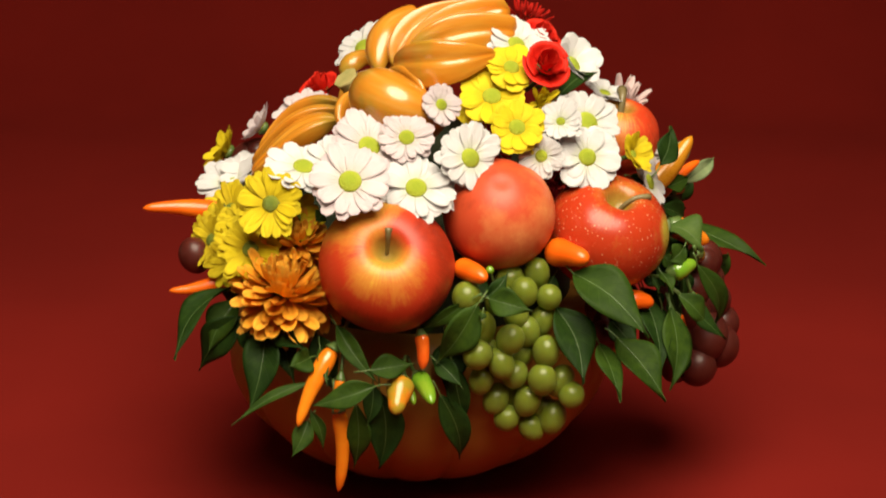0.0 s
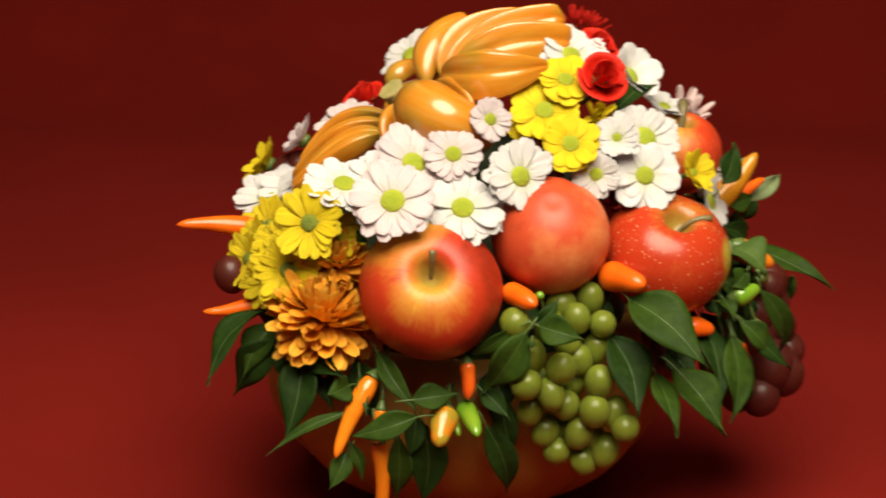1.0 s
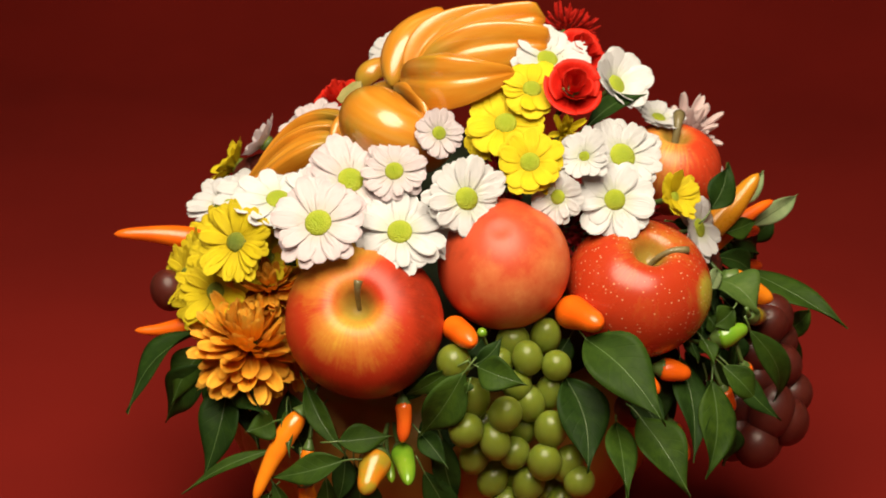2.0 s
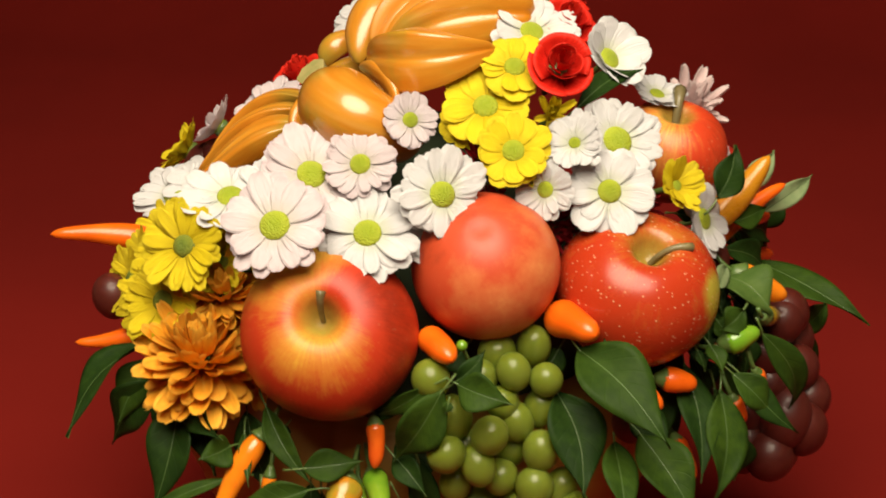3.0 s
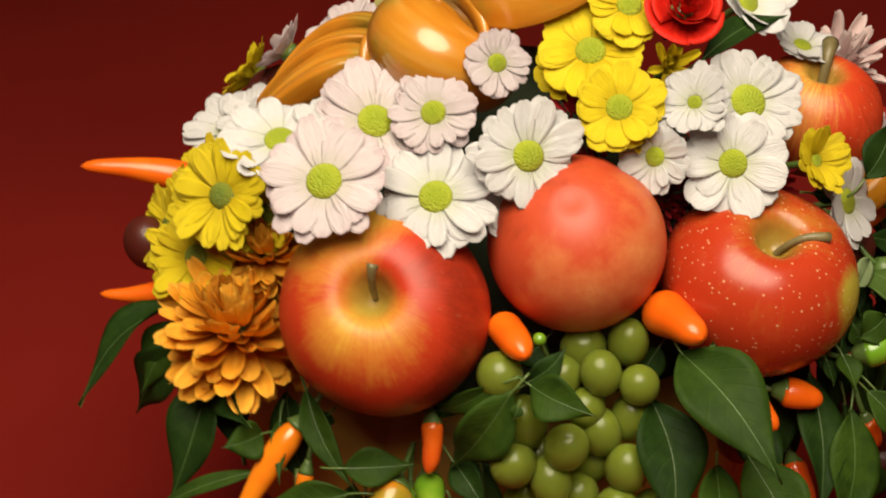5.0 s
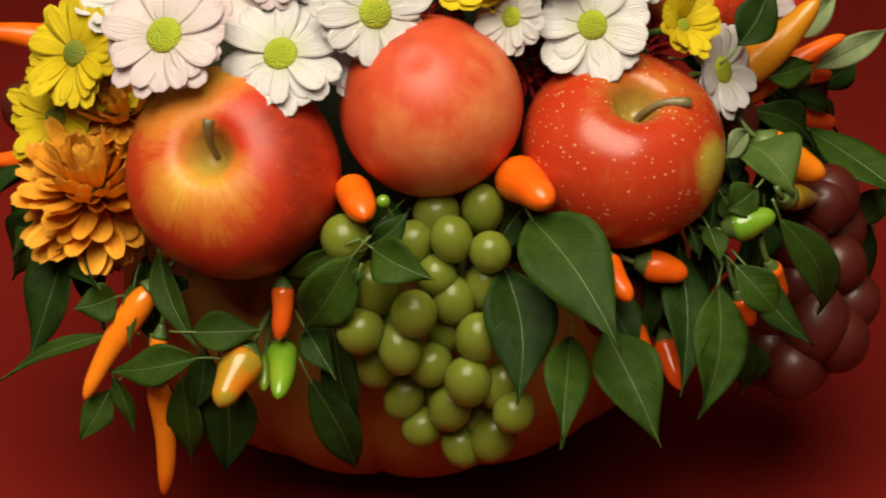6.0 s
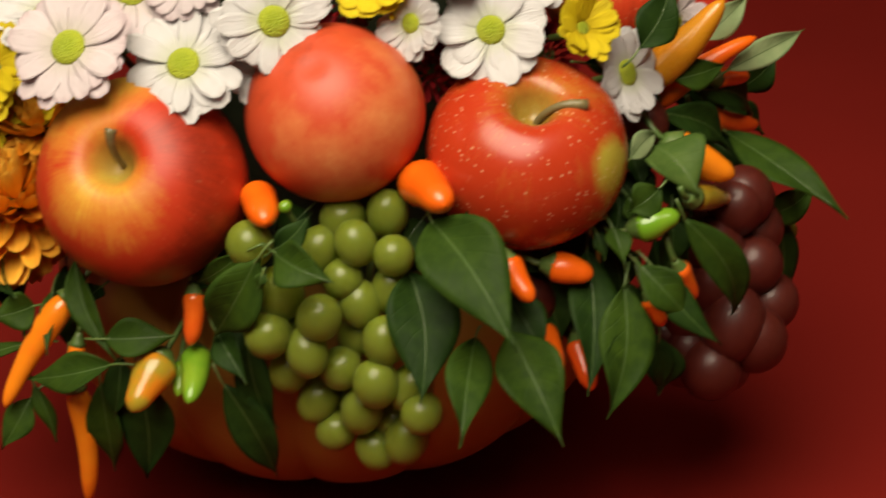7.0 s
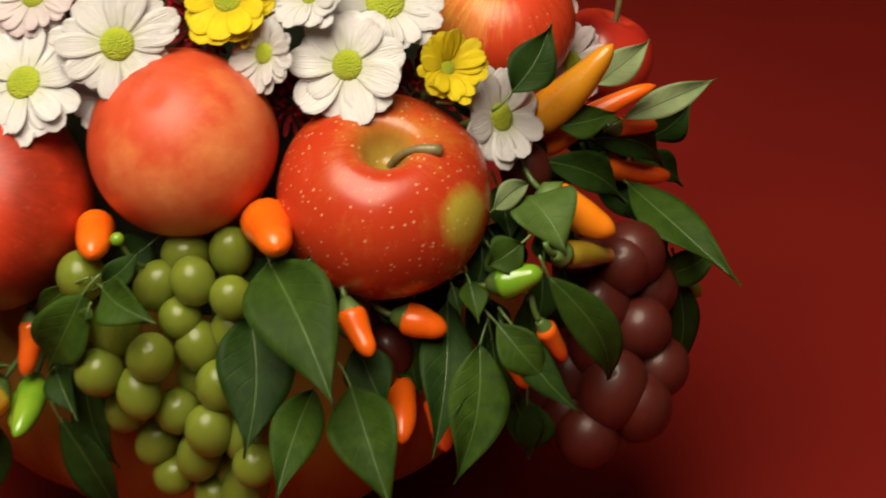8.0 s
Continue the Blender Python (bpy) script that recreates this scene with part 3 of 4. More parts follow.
def daisy(at, face, r, key="white", disc="green", lift=8.0, count=17, disc_r=0.28, seed=0, label="", stalk=0.035):
    """A chrysanthemum daisy: two rings of petals round a domed disc. lift: degrees by which the petals rise."""
    rng = random.Random(seed * 101 + 7)
    words = {"white": "white chrysanthemum daisy with lime green centre", "pink": "pale pink chrysanthemum daisy with lime green centre", "rosy": "pink chrysanthemum with many petals", "yellow": "bright yellow chrysanthemum daisy with green centre"}
    ob = thing("chrysanthemum", facing(at, face, rng.uniform(0, 6.28)), label or words[key], "flower", f"{key} flowers")
    broad = min(1.5, max(0.80, 17.5 / count))
    for ring, (share, rise, height, many) in enumerate(((1.0, lift - 4, -0.015, count), (0.92, lift, 0.0, count - 2))):
        for k in range(many):
            f = 2 * math.pi * (k + 0.5 * ring) / many + rng.uniform(-0.10, 0.10)
            size = r * (1 - disc_r * 0.55) * share * rng.uniform(0.83, 1.07)
            m = Matrix.Rotation(f, 4, "Z") @ Matrix.Translation((disc_r * 0.55 * r, 0, height * r))
            m = m @ Matrix.Rotation(-radians(rise + rng.uniform(-7, 5)), 4, "Y") @ Matrix.Rotation(radians(rng.uniform(-8, 8)), 4, "X")
            part("petal", rng.choice(PETALS[key]), ob, m @ Matrix.Diagonal((size, size * broad * rng.uniform(0.88, 1.12), size, 1)))
    part("disc", DISCS[disc], ob, Matrix.Diagonal((disc_r * r, disc_r * r, disc_r * r, 1)), f"{disc} domed flower centre")
    part("calyx", CALYX, ob, Matrix.Translation((0, 0, -0.05 * r)) @ Matrix.Diagonal((0.3 * r, 0.3 * r, -0.35 * r, 1)), "green calyx")
    stalk_of(ob, stalk)
    return ob


def pompon(at, face, r, key, count, seed=0, reach=105.0, label="", stalk=0.035, core=0.0, lay=0.0, wide=1.0):
    """A full chrysanthemum: many narrow petals set spirally, upright in the middle and spread outside."""
    rng = random.Random(seed * 31 + 3)
    ob = thing("chrysanthemum", facing(at, face, rng.uniform(0, 6.28)), label or f"full double {key} chrysanthemum", "flower", f"{key} flowers")
    for k in range(count):
        share = (k + 0.5) / count
        lean = radians(reach) * share**0.75
        f = k * 2.39996 + rng.uniform(-0.15, 0.15)
        size = r * (1 - core) * (0.62 + 0.38 * min(1, share * 2.0)) * rng.uniform(0.88, 1.08)
        m = Matrix.Rotation(f, 4, "Z") @ Matrix.Rotation(lean - math.pi / 2, 4, "Y") @ Matrix.Translation((core * r, 0, 0))
        m = m @ Matrix.Rotation(radians(lay * share + rng.uniform(-9, 9)), 4, "Y") @ Matrix.Rotation(radians(rng.uniform(-14, 14)), 4, "X")
        part("petal", rng.choice(SLIM[key]), ob, m @ Matrix.Diagonal((size, wide * size * rng.uniform(0.85, 1.2), size, 1)))
    part("calyx", CALYX, ob, Matrix.Translation((0, 0, -0.06 * r)) @ Matrix.Diagonal((0.25 * r, 0.25 * r, -0.3 * r, 1)), "green calyx")
    stalk_of(ob, stalk)
    return ob


def rose(at, face, r):
    ob = thing("rose", facing(at, face), "bright red rose with tightly curled petals", "rose", "red flowers")
    rng = random.Random(5)

    def bowl(span, high, flare):
        def point(u, v):
            f = (v - 0.5) * span
            rad = 0.25 + 0.75 * math.sin(min(1, u * 1.25) * math.pi / 2) * (1 - 0.25 * u) + flare * u**5
            edge = 1 - 0.18 * abs(2 * v - 1) ** 3
            return Vector((rad * math.cos(f), rad * math.sin(f), high * u * edge + 0.03 * math.sin(7 * f + 4 * u)))
        return point

    shapes = [mesh_of("petal", sheet(8, 10, bowl(radians(w), h, e), 0.02), SCARLET) for w, h, e in ((150, 1.15, 0.05), (130, 1.0, 0.20), (120, 0.85, 0.38))]
    for k in range(13):
        share = (k + 1) / 13
        size = r * (0.12 + 0.82 * share)
        m = Matrix.Rotation(k * 2.39996, 4, "Z") @ Matrix.Rotation(radians(rng.uniform(-6, 24) * share), 4, "Y")
        part("petal", shapes[min(2, int(share * 3))], ob, Matrix.Translation((0, 0, -0.1 * r * share)) @ m @ Matrix.Diagonal((size, size, r * (0.95 - 0.25 * share), 1)))
    part("calyx", CALYX, ob, Matrix.Translation((0, 0, -0.05 * r)) @ Matrix.Diagonal((0.4 * r, 0.4 * r, -0.4 * r, 1)), "green calyx")
    stalk_of(ob, 0.035)
    return ob


def lobe(ob, a, b, c, wide, high, face, blunt=0.5, peak=0.45, keen=True):
    """One carved lobe of the rind, rounded above and flat below, from the stalk outwards."""
    def outline(t):
        w = math.sin(min(1, t / peak) * math.pi / 2) ** 0.6 if t < peak else (1 - (1 - blunt) * ((t - peak) / (1 - peak)) ** 1.4)
        end = math.sqrt(max(0.01, 1 - max(0.0, (t - 0.93) / 0.07) ** 2))
        return max(0.08, w) * end

    o = ob.matrix_basis.translation
    bm = loft(Vector(a) - o, Vector(b) - o, Vector(c) - o, face, lambda t: wide / 2 * outline(t), lambda t: high * outline(t) ** 0.8, 26, 56 if keen else 32, 0.35, keen)
    return part("carved_lobe", mesh_of("carved_lobe", bm, CARVED), ob)


# ---- carved lid ----
lid = thing("carved_pumpkin_lid", pose(-0.045, -0.02, 0.262), "glossy ochre pumpkin lid carved into curled lobes", "carved pumpkin")
lobe(lid, (-0.0246, -0.0010, 0.2747), (0.0093, 0.018, 0.3000), (0.0562, 0.010, 0.3007), 0.0440, 0.0170, (-0.1, -0.75, 0.65), 0.7, 0.45, False)
lobe(lid, (-0.0275, -0.012, 0.2833), (-0.0293, 0.020, 0.3052), (-0.0011, 0.030, 0.3161), 0.0250, 0.0130, (-0.55, -0.6, 0.55), 0.45, 0.45, False)
lobe(lid, (-0.0171, -0.014, 0.2868), (-0.0126, 0.008, 0.3142), (0.0337, 0.004, 0.3253), 0.0250, 0.0130, (-0.3, -0.7, 0.65), 0.30, 0.45)
lobe(lid, (-0.0126, -0.018, 0.2900), (0.0082, -0.004, 0.3173), (0.0583, -0.006, 0.3239), 0.0265, 0.0140, (-0.2, -0.72, 0.66), 0.75, 0.6)
lobe(lid, (-0.0097, -0.026, 0.2932), (0.0144, -0.026, 0.3164), (0.0625, -0.014, 0.3105), 0.0320, 0.0155, (-0.1, -0.78, 0.6), 0.70, 0.55)
lobe(lid, (-0.0178, -0.038, 0.2943), (0.0125, -0.080, 0.3029), (0.0468, -0.055, 0.3052), 0.0330, 0.0160, (-0.05, -0.8, 0.6), 0.15, 0.45)
lobe(lid, (-0.0214, -0.040, 0.2888), (-0.0020, -0.060, 0.2956), (0.0015, -0.070, 0.2745), 0.0085, 0.0090, (0.2, -0.8, 0.55), 0.50, 0.4, False)
lobe(lid, (-0.0352, -0.045, 0.2740), (-0.0205, -0.115, 0.2895), (0.0050, -0.070, 0.2630), 0.0405, 0.0230, (-0.1, -0.78, 0.62), 0.60, 0.34, False)
lobe(lid, (-0.0435, -0.035, 0.2753), (-0.0548, -0.050, 0.2658), (-0.0488, -0.060, 0.2564), 0.0095, 0.0090, (-0.4, -0.7, 0.5), 0.60, 0.5, False)
lobe(lid, (-0.0524, 0.0051, 0.2538), (-0.0372, 0.0166, 0.2705), (0.0037, 0.0076, 0.2703), 0.0345, 0.0098, (-0.1, -0.7, 0.7), 0.70, 0.4, False)
lobe(lid, (-0.0504, 0.0173, 0.2728), (-0.0498, 0.0238, 0.2832), (-0.0306, 0.0306, 0.2841), 0.0170, 0.0090, (-0.5, -0.3, 0.8), 0.60, 0.5, False)
lobe(lid, (-0.0508, -0.012, 0.2618), (-0.0818, 0.012, 0.2669), (-0.1083, -0.012, 0.2300), 0.0150, 0.0100, (-0.45, -0.5, 0.75), 0.35, 0.5)
lobe(lid, (-0.0521, -0.020, 0.2596), (-0.0831, -0.010, 0.2613), (-0.1121, -0.024, 0.2239), 0.0160, 0.0110, (-0.45, -0.6, 0.66), 0.35, 0.5)
lobe(lid, (-0.0539, -0.034, 0.2565), (-0.0777, -0.030, 0.2547), (-0.1110, -0.040, 0.2206), 0.0225, 0.0115, (-0.35, -0.72, 0.6), 0.45, 0.45)
stub_foot, stub_top = Vector((-0.0415, -0.022, 0.2710)), Vector((-0.0498, -0.028, 0.2842))
stub = loft(stub_foot - lid.location, (stub_foot + stub_top) / 2 - lid.location, stub_top - lid.location, (0.3, -0.9, 0.2), lambda t: 0.0088 - 0.0015 * math.sin(math.pi * t), lambda t: 0.0078 - 0.001 * math.sin(math.pi * t), 8, 7)
part("stalk", mesh_of("stalk", stub, DRY), lid, None, "cut dry greenish pumpkin stalk")


# ---- fruit on the rim ----
apple((-0.0225, -0.1395, 0.1915), (0.02, -0.80, 0.62), 0.0412, APPLE_A, (0.05, 0.12, 1), 0.0250, "golden and red striped apple with brown stalk", 0.0, 5, (-0.0209, -0.1639, 0.2236))
nectarine((0.0473, -0.1115, 0.2165), (0.0, -0.60, 0.80), 0.0350, radians(60))
apple((0.1172, -0.0885, 0.1970), (0.22, -0.42, 0.88), 0.0390, APPLE_B, (0.85, -0.25, 0.70), 0.0240, "red speckled apple with green flush and stalk", radians(20), 6, (0.1428, -0.095, 0.2227))
apple((0.131, -0.0078, 0.2397), (0.12, -0.25, 0.95), 0.0285, APPLE_C, (0.25, 0.05, 1), 0.026, "small orange red apple with long stalk", 0.0, 5, (0.1347, 0.0005, 0.2693), 0.0020)
apple((0.1470, 0.0700, 0.2030), (0.3, 0.2, 0.9), 0.0225, TOMATO, (0.3, 0.2, 1), 0.024, "plain red fruit half hidden behind peppers", 0.0)

# ---- grapes ----
GREEN_SPOTS = []
GREEN_SPOTS.append((0.0709, -0.1216, 0.1811, 1))
GREEN_SPOTS.append((0.0627, -0.1356, 0.174, 1))
GREEN_SPOTS.append((0.0777, -0.1348, 0.1702, 0.97))
GREEN_SPOTS.append((0.0576, -0.1381, 0.1589, 0.97))
GREEN_SPOTS.append((0.0532, -0.153, 0.1492, 1.08))
GREEN_SPOTS.append((0.0641, -0.1377, 0.149, 1.05))
GREEN_SPOTS.append((0.0333, -0.157, 0.1408, 1.12))
GREEN_SPOTS.append((0.0478, -0.1542, 0.134, 1))
GREEN_SPOTS.append((0.0571, -0.1432, 0.1224, 1.05))
GREEN_SPOTS.append((0.0762, -0.1444, 0.1381, 1.08))
GREEN_SPOTS.append((0.0737, -0.1491, 0.1212, 1.12))
GREEN_SPOTS.append((0.0527, -0.1417, 0.0923, 1))
GREEN_SPOTS.append((0.0815, -0.1385, 0.0916, 1.1))
GREEN_SPOTS.append((0.0652, -0.1436, 0.105, 1.05))
GREEN_SPOTS.append((0.0457, -0.141, 0.1051, 1))
GREEN_SPOTS.append((0.0538, -0.1255, 0.1786, 1.1))
GREEN_SPOTS.append((0.0262, -0.1525, 0.1766, 1.1))
GREEN_SPOTS.append((0.0349, -0.1475, 0.1544, 1.2))
GREEN_SPOTS.append((0.0747, -0.1309, 0.1532, 1))
GREEN_SPOTS.append((0.0362, -0.1466, 0.1197, 0.95))
GREEN_SPOTS.append((0.0856, -0.1421, 0.1176, 1.05))
GREEN_SPOTS.append((0.0612, -0.1335, 0.1325, 1))
GREEN_SPOTS.append((0.0685, -0.1388, 0.085, 1))
GREEN_SPOTS.append((0.0921, -0.1492, 0.1109, 1))
GREEN_SPOTS.append((0.0212, -0.1436, 0.1526, 1.05))
GREEN_SPOTS.append((0.0466, -0.1351, 0.1689, 1))
GREEN_SPOTS.append((0.0567, -0.1311, 0.1028, 1))
GREEN_SPOTS.append((0.0749, -0.1331, 0.0963, 1.05))
GREEN_SPOTS.append((0.0402, -0.1395, 0.1357, 1))
bunch("bunch of green grapes hanging over pumpkin", GREEN_SPOTS, 0.0082, GREEN_GRAPE, (0.0650, -0.1080, 0.1800))
RED_SPOTS = []
RED_SPOTS.append((0.1943, -0.0436, 0.1095, 1.15))
RED_SPOTS.append((0.1834, -0.0323, 0.1394, 1.05))
RED_SPOTS.append((0.1983, -0.0264, 0.1295, 1.1))
RED_SPOTS.append((0.2032, -0.0374, 0.1004, 1.15))
RED_SPOTS.append((0.1922, -0.019, 0.1573, 1.1))
RED_SPOTS.append((0.2063, -0.0229, 0.1115, 1.05))
RED_SPOTS.append((0.1867, -0.0499, 0.0903, 1.1))
RED_SPOTS.append((0.1894, -0.0242, 0.1542, 1.05))
RED_SPOTS.append((0.1966, -0.0118, 0.1399, 1.05))
RED_SPOTS.append((0.1849, -0.0345, 0.1205, 1.1))
RED_SPOTS.append((0.1745, -0.0376, 0.1094, 1.05))
RED_SPOTS.append((0.1745, -0.0426, 0.0911, 1.05))
RED_SPOTS.append((0.1729, -0.0235, 0.1507, 1))
RED_SPOTS.append((0.1706, -0.0285, 0.1297, 1))
RED_SPOTS.append((0.1655, -0.0383, 0.0972, 1))
RED_SPOTS.append((0.1904, -0.0398, 0.0881, 1))
RED_SPOTS.append((0.1668, -0.0306, 0.1197, 1))
RED_SPOTS.append((0.161, -0.0337, 0.1095, 1))
RED_SPOTS.append((0.1945, -0.0269, 0.1135, 1))
bunch("bunch of dusky red grapes beside pumpkin", RED_SPOTS, 0.0118, RED_GRAPE, (0.1650, -0.0200, 0.1700))
DARK_SPOTS = []
DARK_SPOTS.append((0.1201, -0.0915, 0.1355, 1))
DARK_SPOTS.append((0.1171, -0.1003, 0.132, 1))
DARK_SPOTS.append((0.1161, -0.0774, 0.1423, 1))
DARK_SPOTS.append((0.1525, -0.0354, 0.1934, 1))
bunch("few dark red grapes between the leaves", DARK_SPOTS, 0.0100, RED_GRAPE, (0.1200, -0.0700, 0.1600))
LEFT_SPOTS = []
LEFT_SPOTS.append((-0.1456, -0.0782, 0.1786, 1))
LEFT_SPOTS.append((-0.1187, 0.0114, 0.2181, 1))
LEFT_SPOTS.append((-0.1100, 0.0115, 0.2215, 1))
bunch("few dark red grapes under white flowers", LEFT_SPOTS, 0.0105, RED_GRAPE, (-0.0900, -0.0400, 0.1700))

# ---- flowers ----
daisy((-0.0440, -0.1480, 0.2478), (-0.02, -0.75, 0.62), 0.0255, "pink", seed=1)
daisy((-0.0045, -0.133, 0.2395), (0.05, -0.72, 0.7), 0.0239, "white", seed=2)
daisy((0.0285, -0.1209, 0.255), (0.42, -0.8, 0.45), 0.0224, "white", seed=3)
daisy((-0.0332, -0.1150, 0.2606), (0.30, -0.66, 0.70), 0.0251, "pink", seed=4)
daisy((-0.0102, -0.1141, 0.2661), (0.05, -0.8, 0.6), 0.0179, "pink", seed=5)
daisy((-0.0736, -0.1094, 0.2462), (0.1, -0.42, 0.9), 0.0236, "white", seed=6)
daisy((0.0111, -0.0986, 0.2829), (0.4, -0.8, 0.45), 0.0139, "pink", seed=7, lift=15.0)
daisy((0.1034, -0.0882, 0.2469), (0.15, -0.88, 0.45), 0.0207, "white", seed=8, count=11)
daisy((0.1054, -0.0605, 0.2623), (0.38, -0.7, 0.6), 0.0225, "white", seed=9, disc_r=0.34, lift=18.0)
daisy((0.0865, -0.0831, 0.2686), (-0.05, -0.75, 0.66), 0.0156, "white", seed=10, lift=22.0, disc_r=0.2)
daisy((0.0739, -0.0957, 0.2496), (-0.25, -0.9, 0.35), 0.0148, "white", seed=11, lift=15.0)
daisy((0.099, -0.0194, 0.2911), (0.62, -0.45, 0.6), 0.0225, "white", seed=12, lift=38.0, count=9)
daisy((0.0613, -0.0262, 0.306), (0.25, -0.55, 0.8), 0.0220, "white", seed=13, lift=18.0)
daisy((-0.1287, -0.0138, 0.2093), (-0.35, -0.35, 0.87), 0.0235, "white", seed=14, lift=25.0)
daisy((-0.0402, 0.0701, 0.2844), (-0.5, -0.4, 0.77), 0.0222, "white", seed=15, lift=10.0)
daisy((0.0079, 0.0375, 0.3085), (-0.1, -0.25, 0.95), 0.0200, "white", seed=16, lift=10.0)
daisy((-0.0172, 0.0587, 0.2988), (-0.4, -0.25, 0.88), 0.0204, "white", seed=17, lift=10.0)
daisy((0.0248, -0.1156, 0.2339), (0.2, -0.6, 0.75), 0.0191, "white", seed=18)
daisy((-0.0553, -0.1069, 0.2475), (-0.1, -0.5, 0.85), 0.0209, "white", seed=19)
daisy((-0.0801, 0.0115, 0.2526), (-0.4, -0.4, 0.83), 0.0214, "pink", seed=20)
daisy((-0.1075, 0.0067, 0.2415), (-0.8, 0.0, 0.55), 0.0165, "pink", seed=21, lift=34.0)
daisy((0.1483, -0.0516, 0.2204), (0.86, -0.34, 0.38), 0.0200, "white", seed=22, lift=14.0, count=12)
pompon((0.1383, 0.0352, 0.2470), (0.25, -0.35, 0.88), 0.0190, "rosy", seed=23, count=58, reach=100.0, lay=14.0)
daisy((0.155, 0.0063, 0.2234), (0.75, -0.5, 0.4), 0.0168, "pink", seed=24, lift=15.0)
daisy((0.1231, 0.0002, 0.2675), (0.3, -0.2, 0.9), 0.0152, "white", seed=25, lift=20.0)
daisy((-0.093, -0.1265, 0.2275), (-0.18, -0.85, 0.48), 0.0215, "yellow", seed=26, disc='olive', lift=14.0, count=21, disc_r=0.25)
daisy((-0.1062, -0.1226, 0.197), (-0.2, -0.88, 0.42), 0.0215, "yellow", seed=27, disc='olive', lift=18.0, count=21, disc_r=0.25)
daisy((-0.1249, -0.0476, 0.1997), (-0.5, -0.65, 0.58), 0.0200, "yellow", seed=28, disc='olive', lift=25.0, count=21, disc_r=0.25)
daisy((-0.1346, -0.0806, 0.1897), (-0.75, -0.55, 0.4), 0.0180, "yellow", seed=29, disc='olive', lift=25.0, count=21, disc_r=0.25)
daisy((-0.1133, -0.0905, 0.2022), (-0.5, -0.75, 0.45), 0.0186, "yellow", seed=30, disc='olive', lift=30.0, count=21, disc_r=0.25)
daisy((0.0435, -0.0733, 0.2824), (0.05, -0.68, 0.73), 0.0220, "yellow", seed=31, count=12)
daisy((0.0562, -0.0613, 0.2985), (0.15, -0.62, 0.77), 0.0186, "yellow", seed=32, count=12)
daisy((0.0585, -0.0927, 0.2672), (0.1, -0.78, 0.6), 0.0197, "yellow", seed=33, count=12, lift=14.0)
daisy((0.0346, -0.073, 0.2735), (-0.1, -0.7, 0.7), 0.0135, "yellow", seed=34, count=11)
pompon((0.0735, -0.0700, 0.2770), (0.3, -0.75, 0.55), 0.0108, "yellow", seed=35, count=26, reach=85.0)
pompon((0.0644, -0.0882, 0.2544), (0.1, -0.9, 0.3), 0.0092, "yellow", seed=36, count=20, reach=80.0)
daisy((0.1345, -0.0697, 0.2440), (0.65, -0.58, 0.48), 0.0150, "yellow", seed=37, count=18, lift=34.0, disc_r=0.2)
daisy((-0.1343, 0.0396, 0.2161), (-0.80, -0.12, 0.52), 0.0190, "yellow", seed=38, disc='olive', lift=36.0)
daisy((-0.0204, 0.0743, 0.2997), (-0.2, 0.3, 0.9), 0.0119, "yellow", seed=39)
pompon((-0.0864, -0.133, 0.1736), (0.0, -0.36, 0.93), 0.0310, "orange", seed=40, count=200, wide=1.0, reach=165.0, core=0.24, lay=10.0)
pompon((-0.077, -0.1193, 0.2003), (-0.05, -0.5, 0.85), 0.0205, "orange", seed=41, count=110, wide=1.0, reach=130.0, core=0.22, lay=10.0)
pompon((-0.0609, -0.1218, 0.1679), (0.1, -0.8, -0.2), 0.0200, "orange", seed=42, count=80, wide=1.0, reach=125.0, core=0.20, lay=12.0)
rose((0.0779, -0.0600, 0.2982), (0.25, -0.7, 0.65), 0.0146)
rose((0.0778, -0.0092, 0.305), (0.35, -0.4, 0.85), 0.0134)
pompon((0.0700, 0.0137, 0.3120), (0.3, -0.1, 0.93), 0.0172, "scarlet", seed=45, count=80, core=0.5, lay=30.0)
rose((-0.0677, 0.0365, 0.2605), (-0.3, -0.2, 0.9), 0.0130)
pompon((0.0430, -0.0850, 0.2545), (0.1, -0.85, 0.5), 0.0155, "crimson", seed=47, count=80, core=0.5, lay=30.0)
pompon((0.0885, -0.0718, 0.2284), (0.1, -0.85, 0.5), 0.0181, "crimson", seed=48, count=90, core=0.5, lay=30.0)
daisy((-0.1299, -0.0742, 0.1979), (-0.7, -0.6, 0.4), 0.0159, "yellow", seed=50, disc='olive', lift=25.0, count=21, disc_r=0.25)
daisy((-0.1042, -0.0931, 0.2023), (-0.3, -0.8, 0.5), 0.0190, "yellow", seed=51, disc='olive', lift=20.0, count=21, disc_r=0.25)
daisy((-0.0798, -0.1145, 0.2152), (0.0, -0.75, 0.65), 0.0185, "yellow", seed=52, disc='olive', lift=15.0, count=21, disc_r=0.25)
daisy((-0.1203, -0.0991, 0.1818), (-0.45, -0.85, 0.15), 0.0172, "yellow", seed=53, disc='olive', lift=28.0, count=21, disc_r=0.25)
daisy((-0.1118, -0.0101, 0.2169), (-0.25, -0.5, 0.83), 0.0220, "white", seed=54, lift=14.0)
pompon((0.0747, -0.0806, 0.2256), (0.1, -0.8, 0.6), 0.0130, "crimson", seed=55, count=80, core=0.45, lay=30.0)
pompon((0.1147, -0.049, 0.2239), (0.2, -0.75, 0.6), 0.0141, "crimson", seed=56, count=80, core=0.45, lay=30.0)
pompon((0.086, -0.0673, 0.2361), (0.1, -0.8, 0.6), 0.0110, "crimson", seed=57, count=70, core=0.45, lay=30.0)

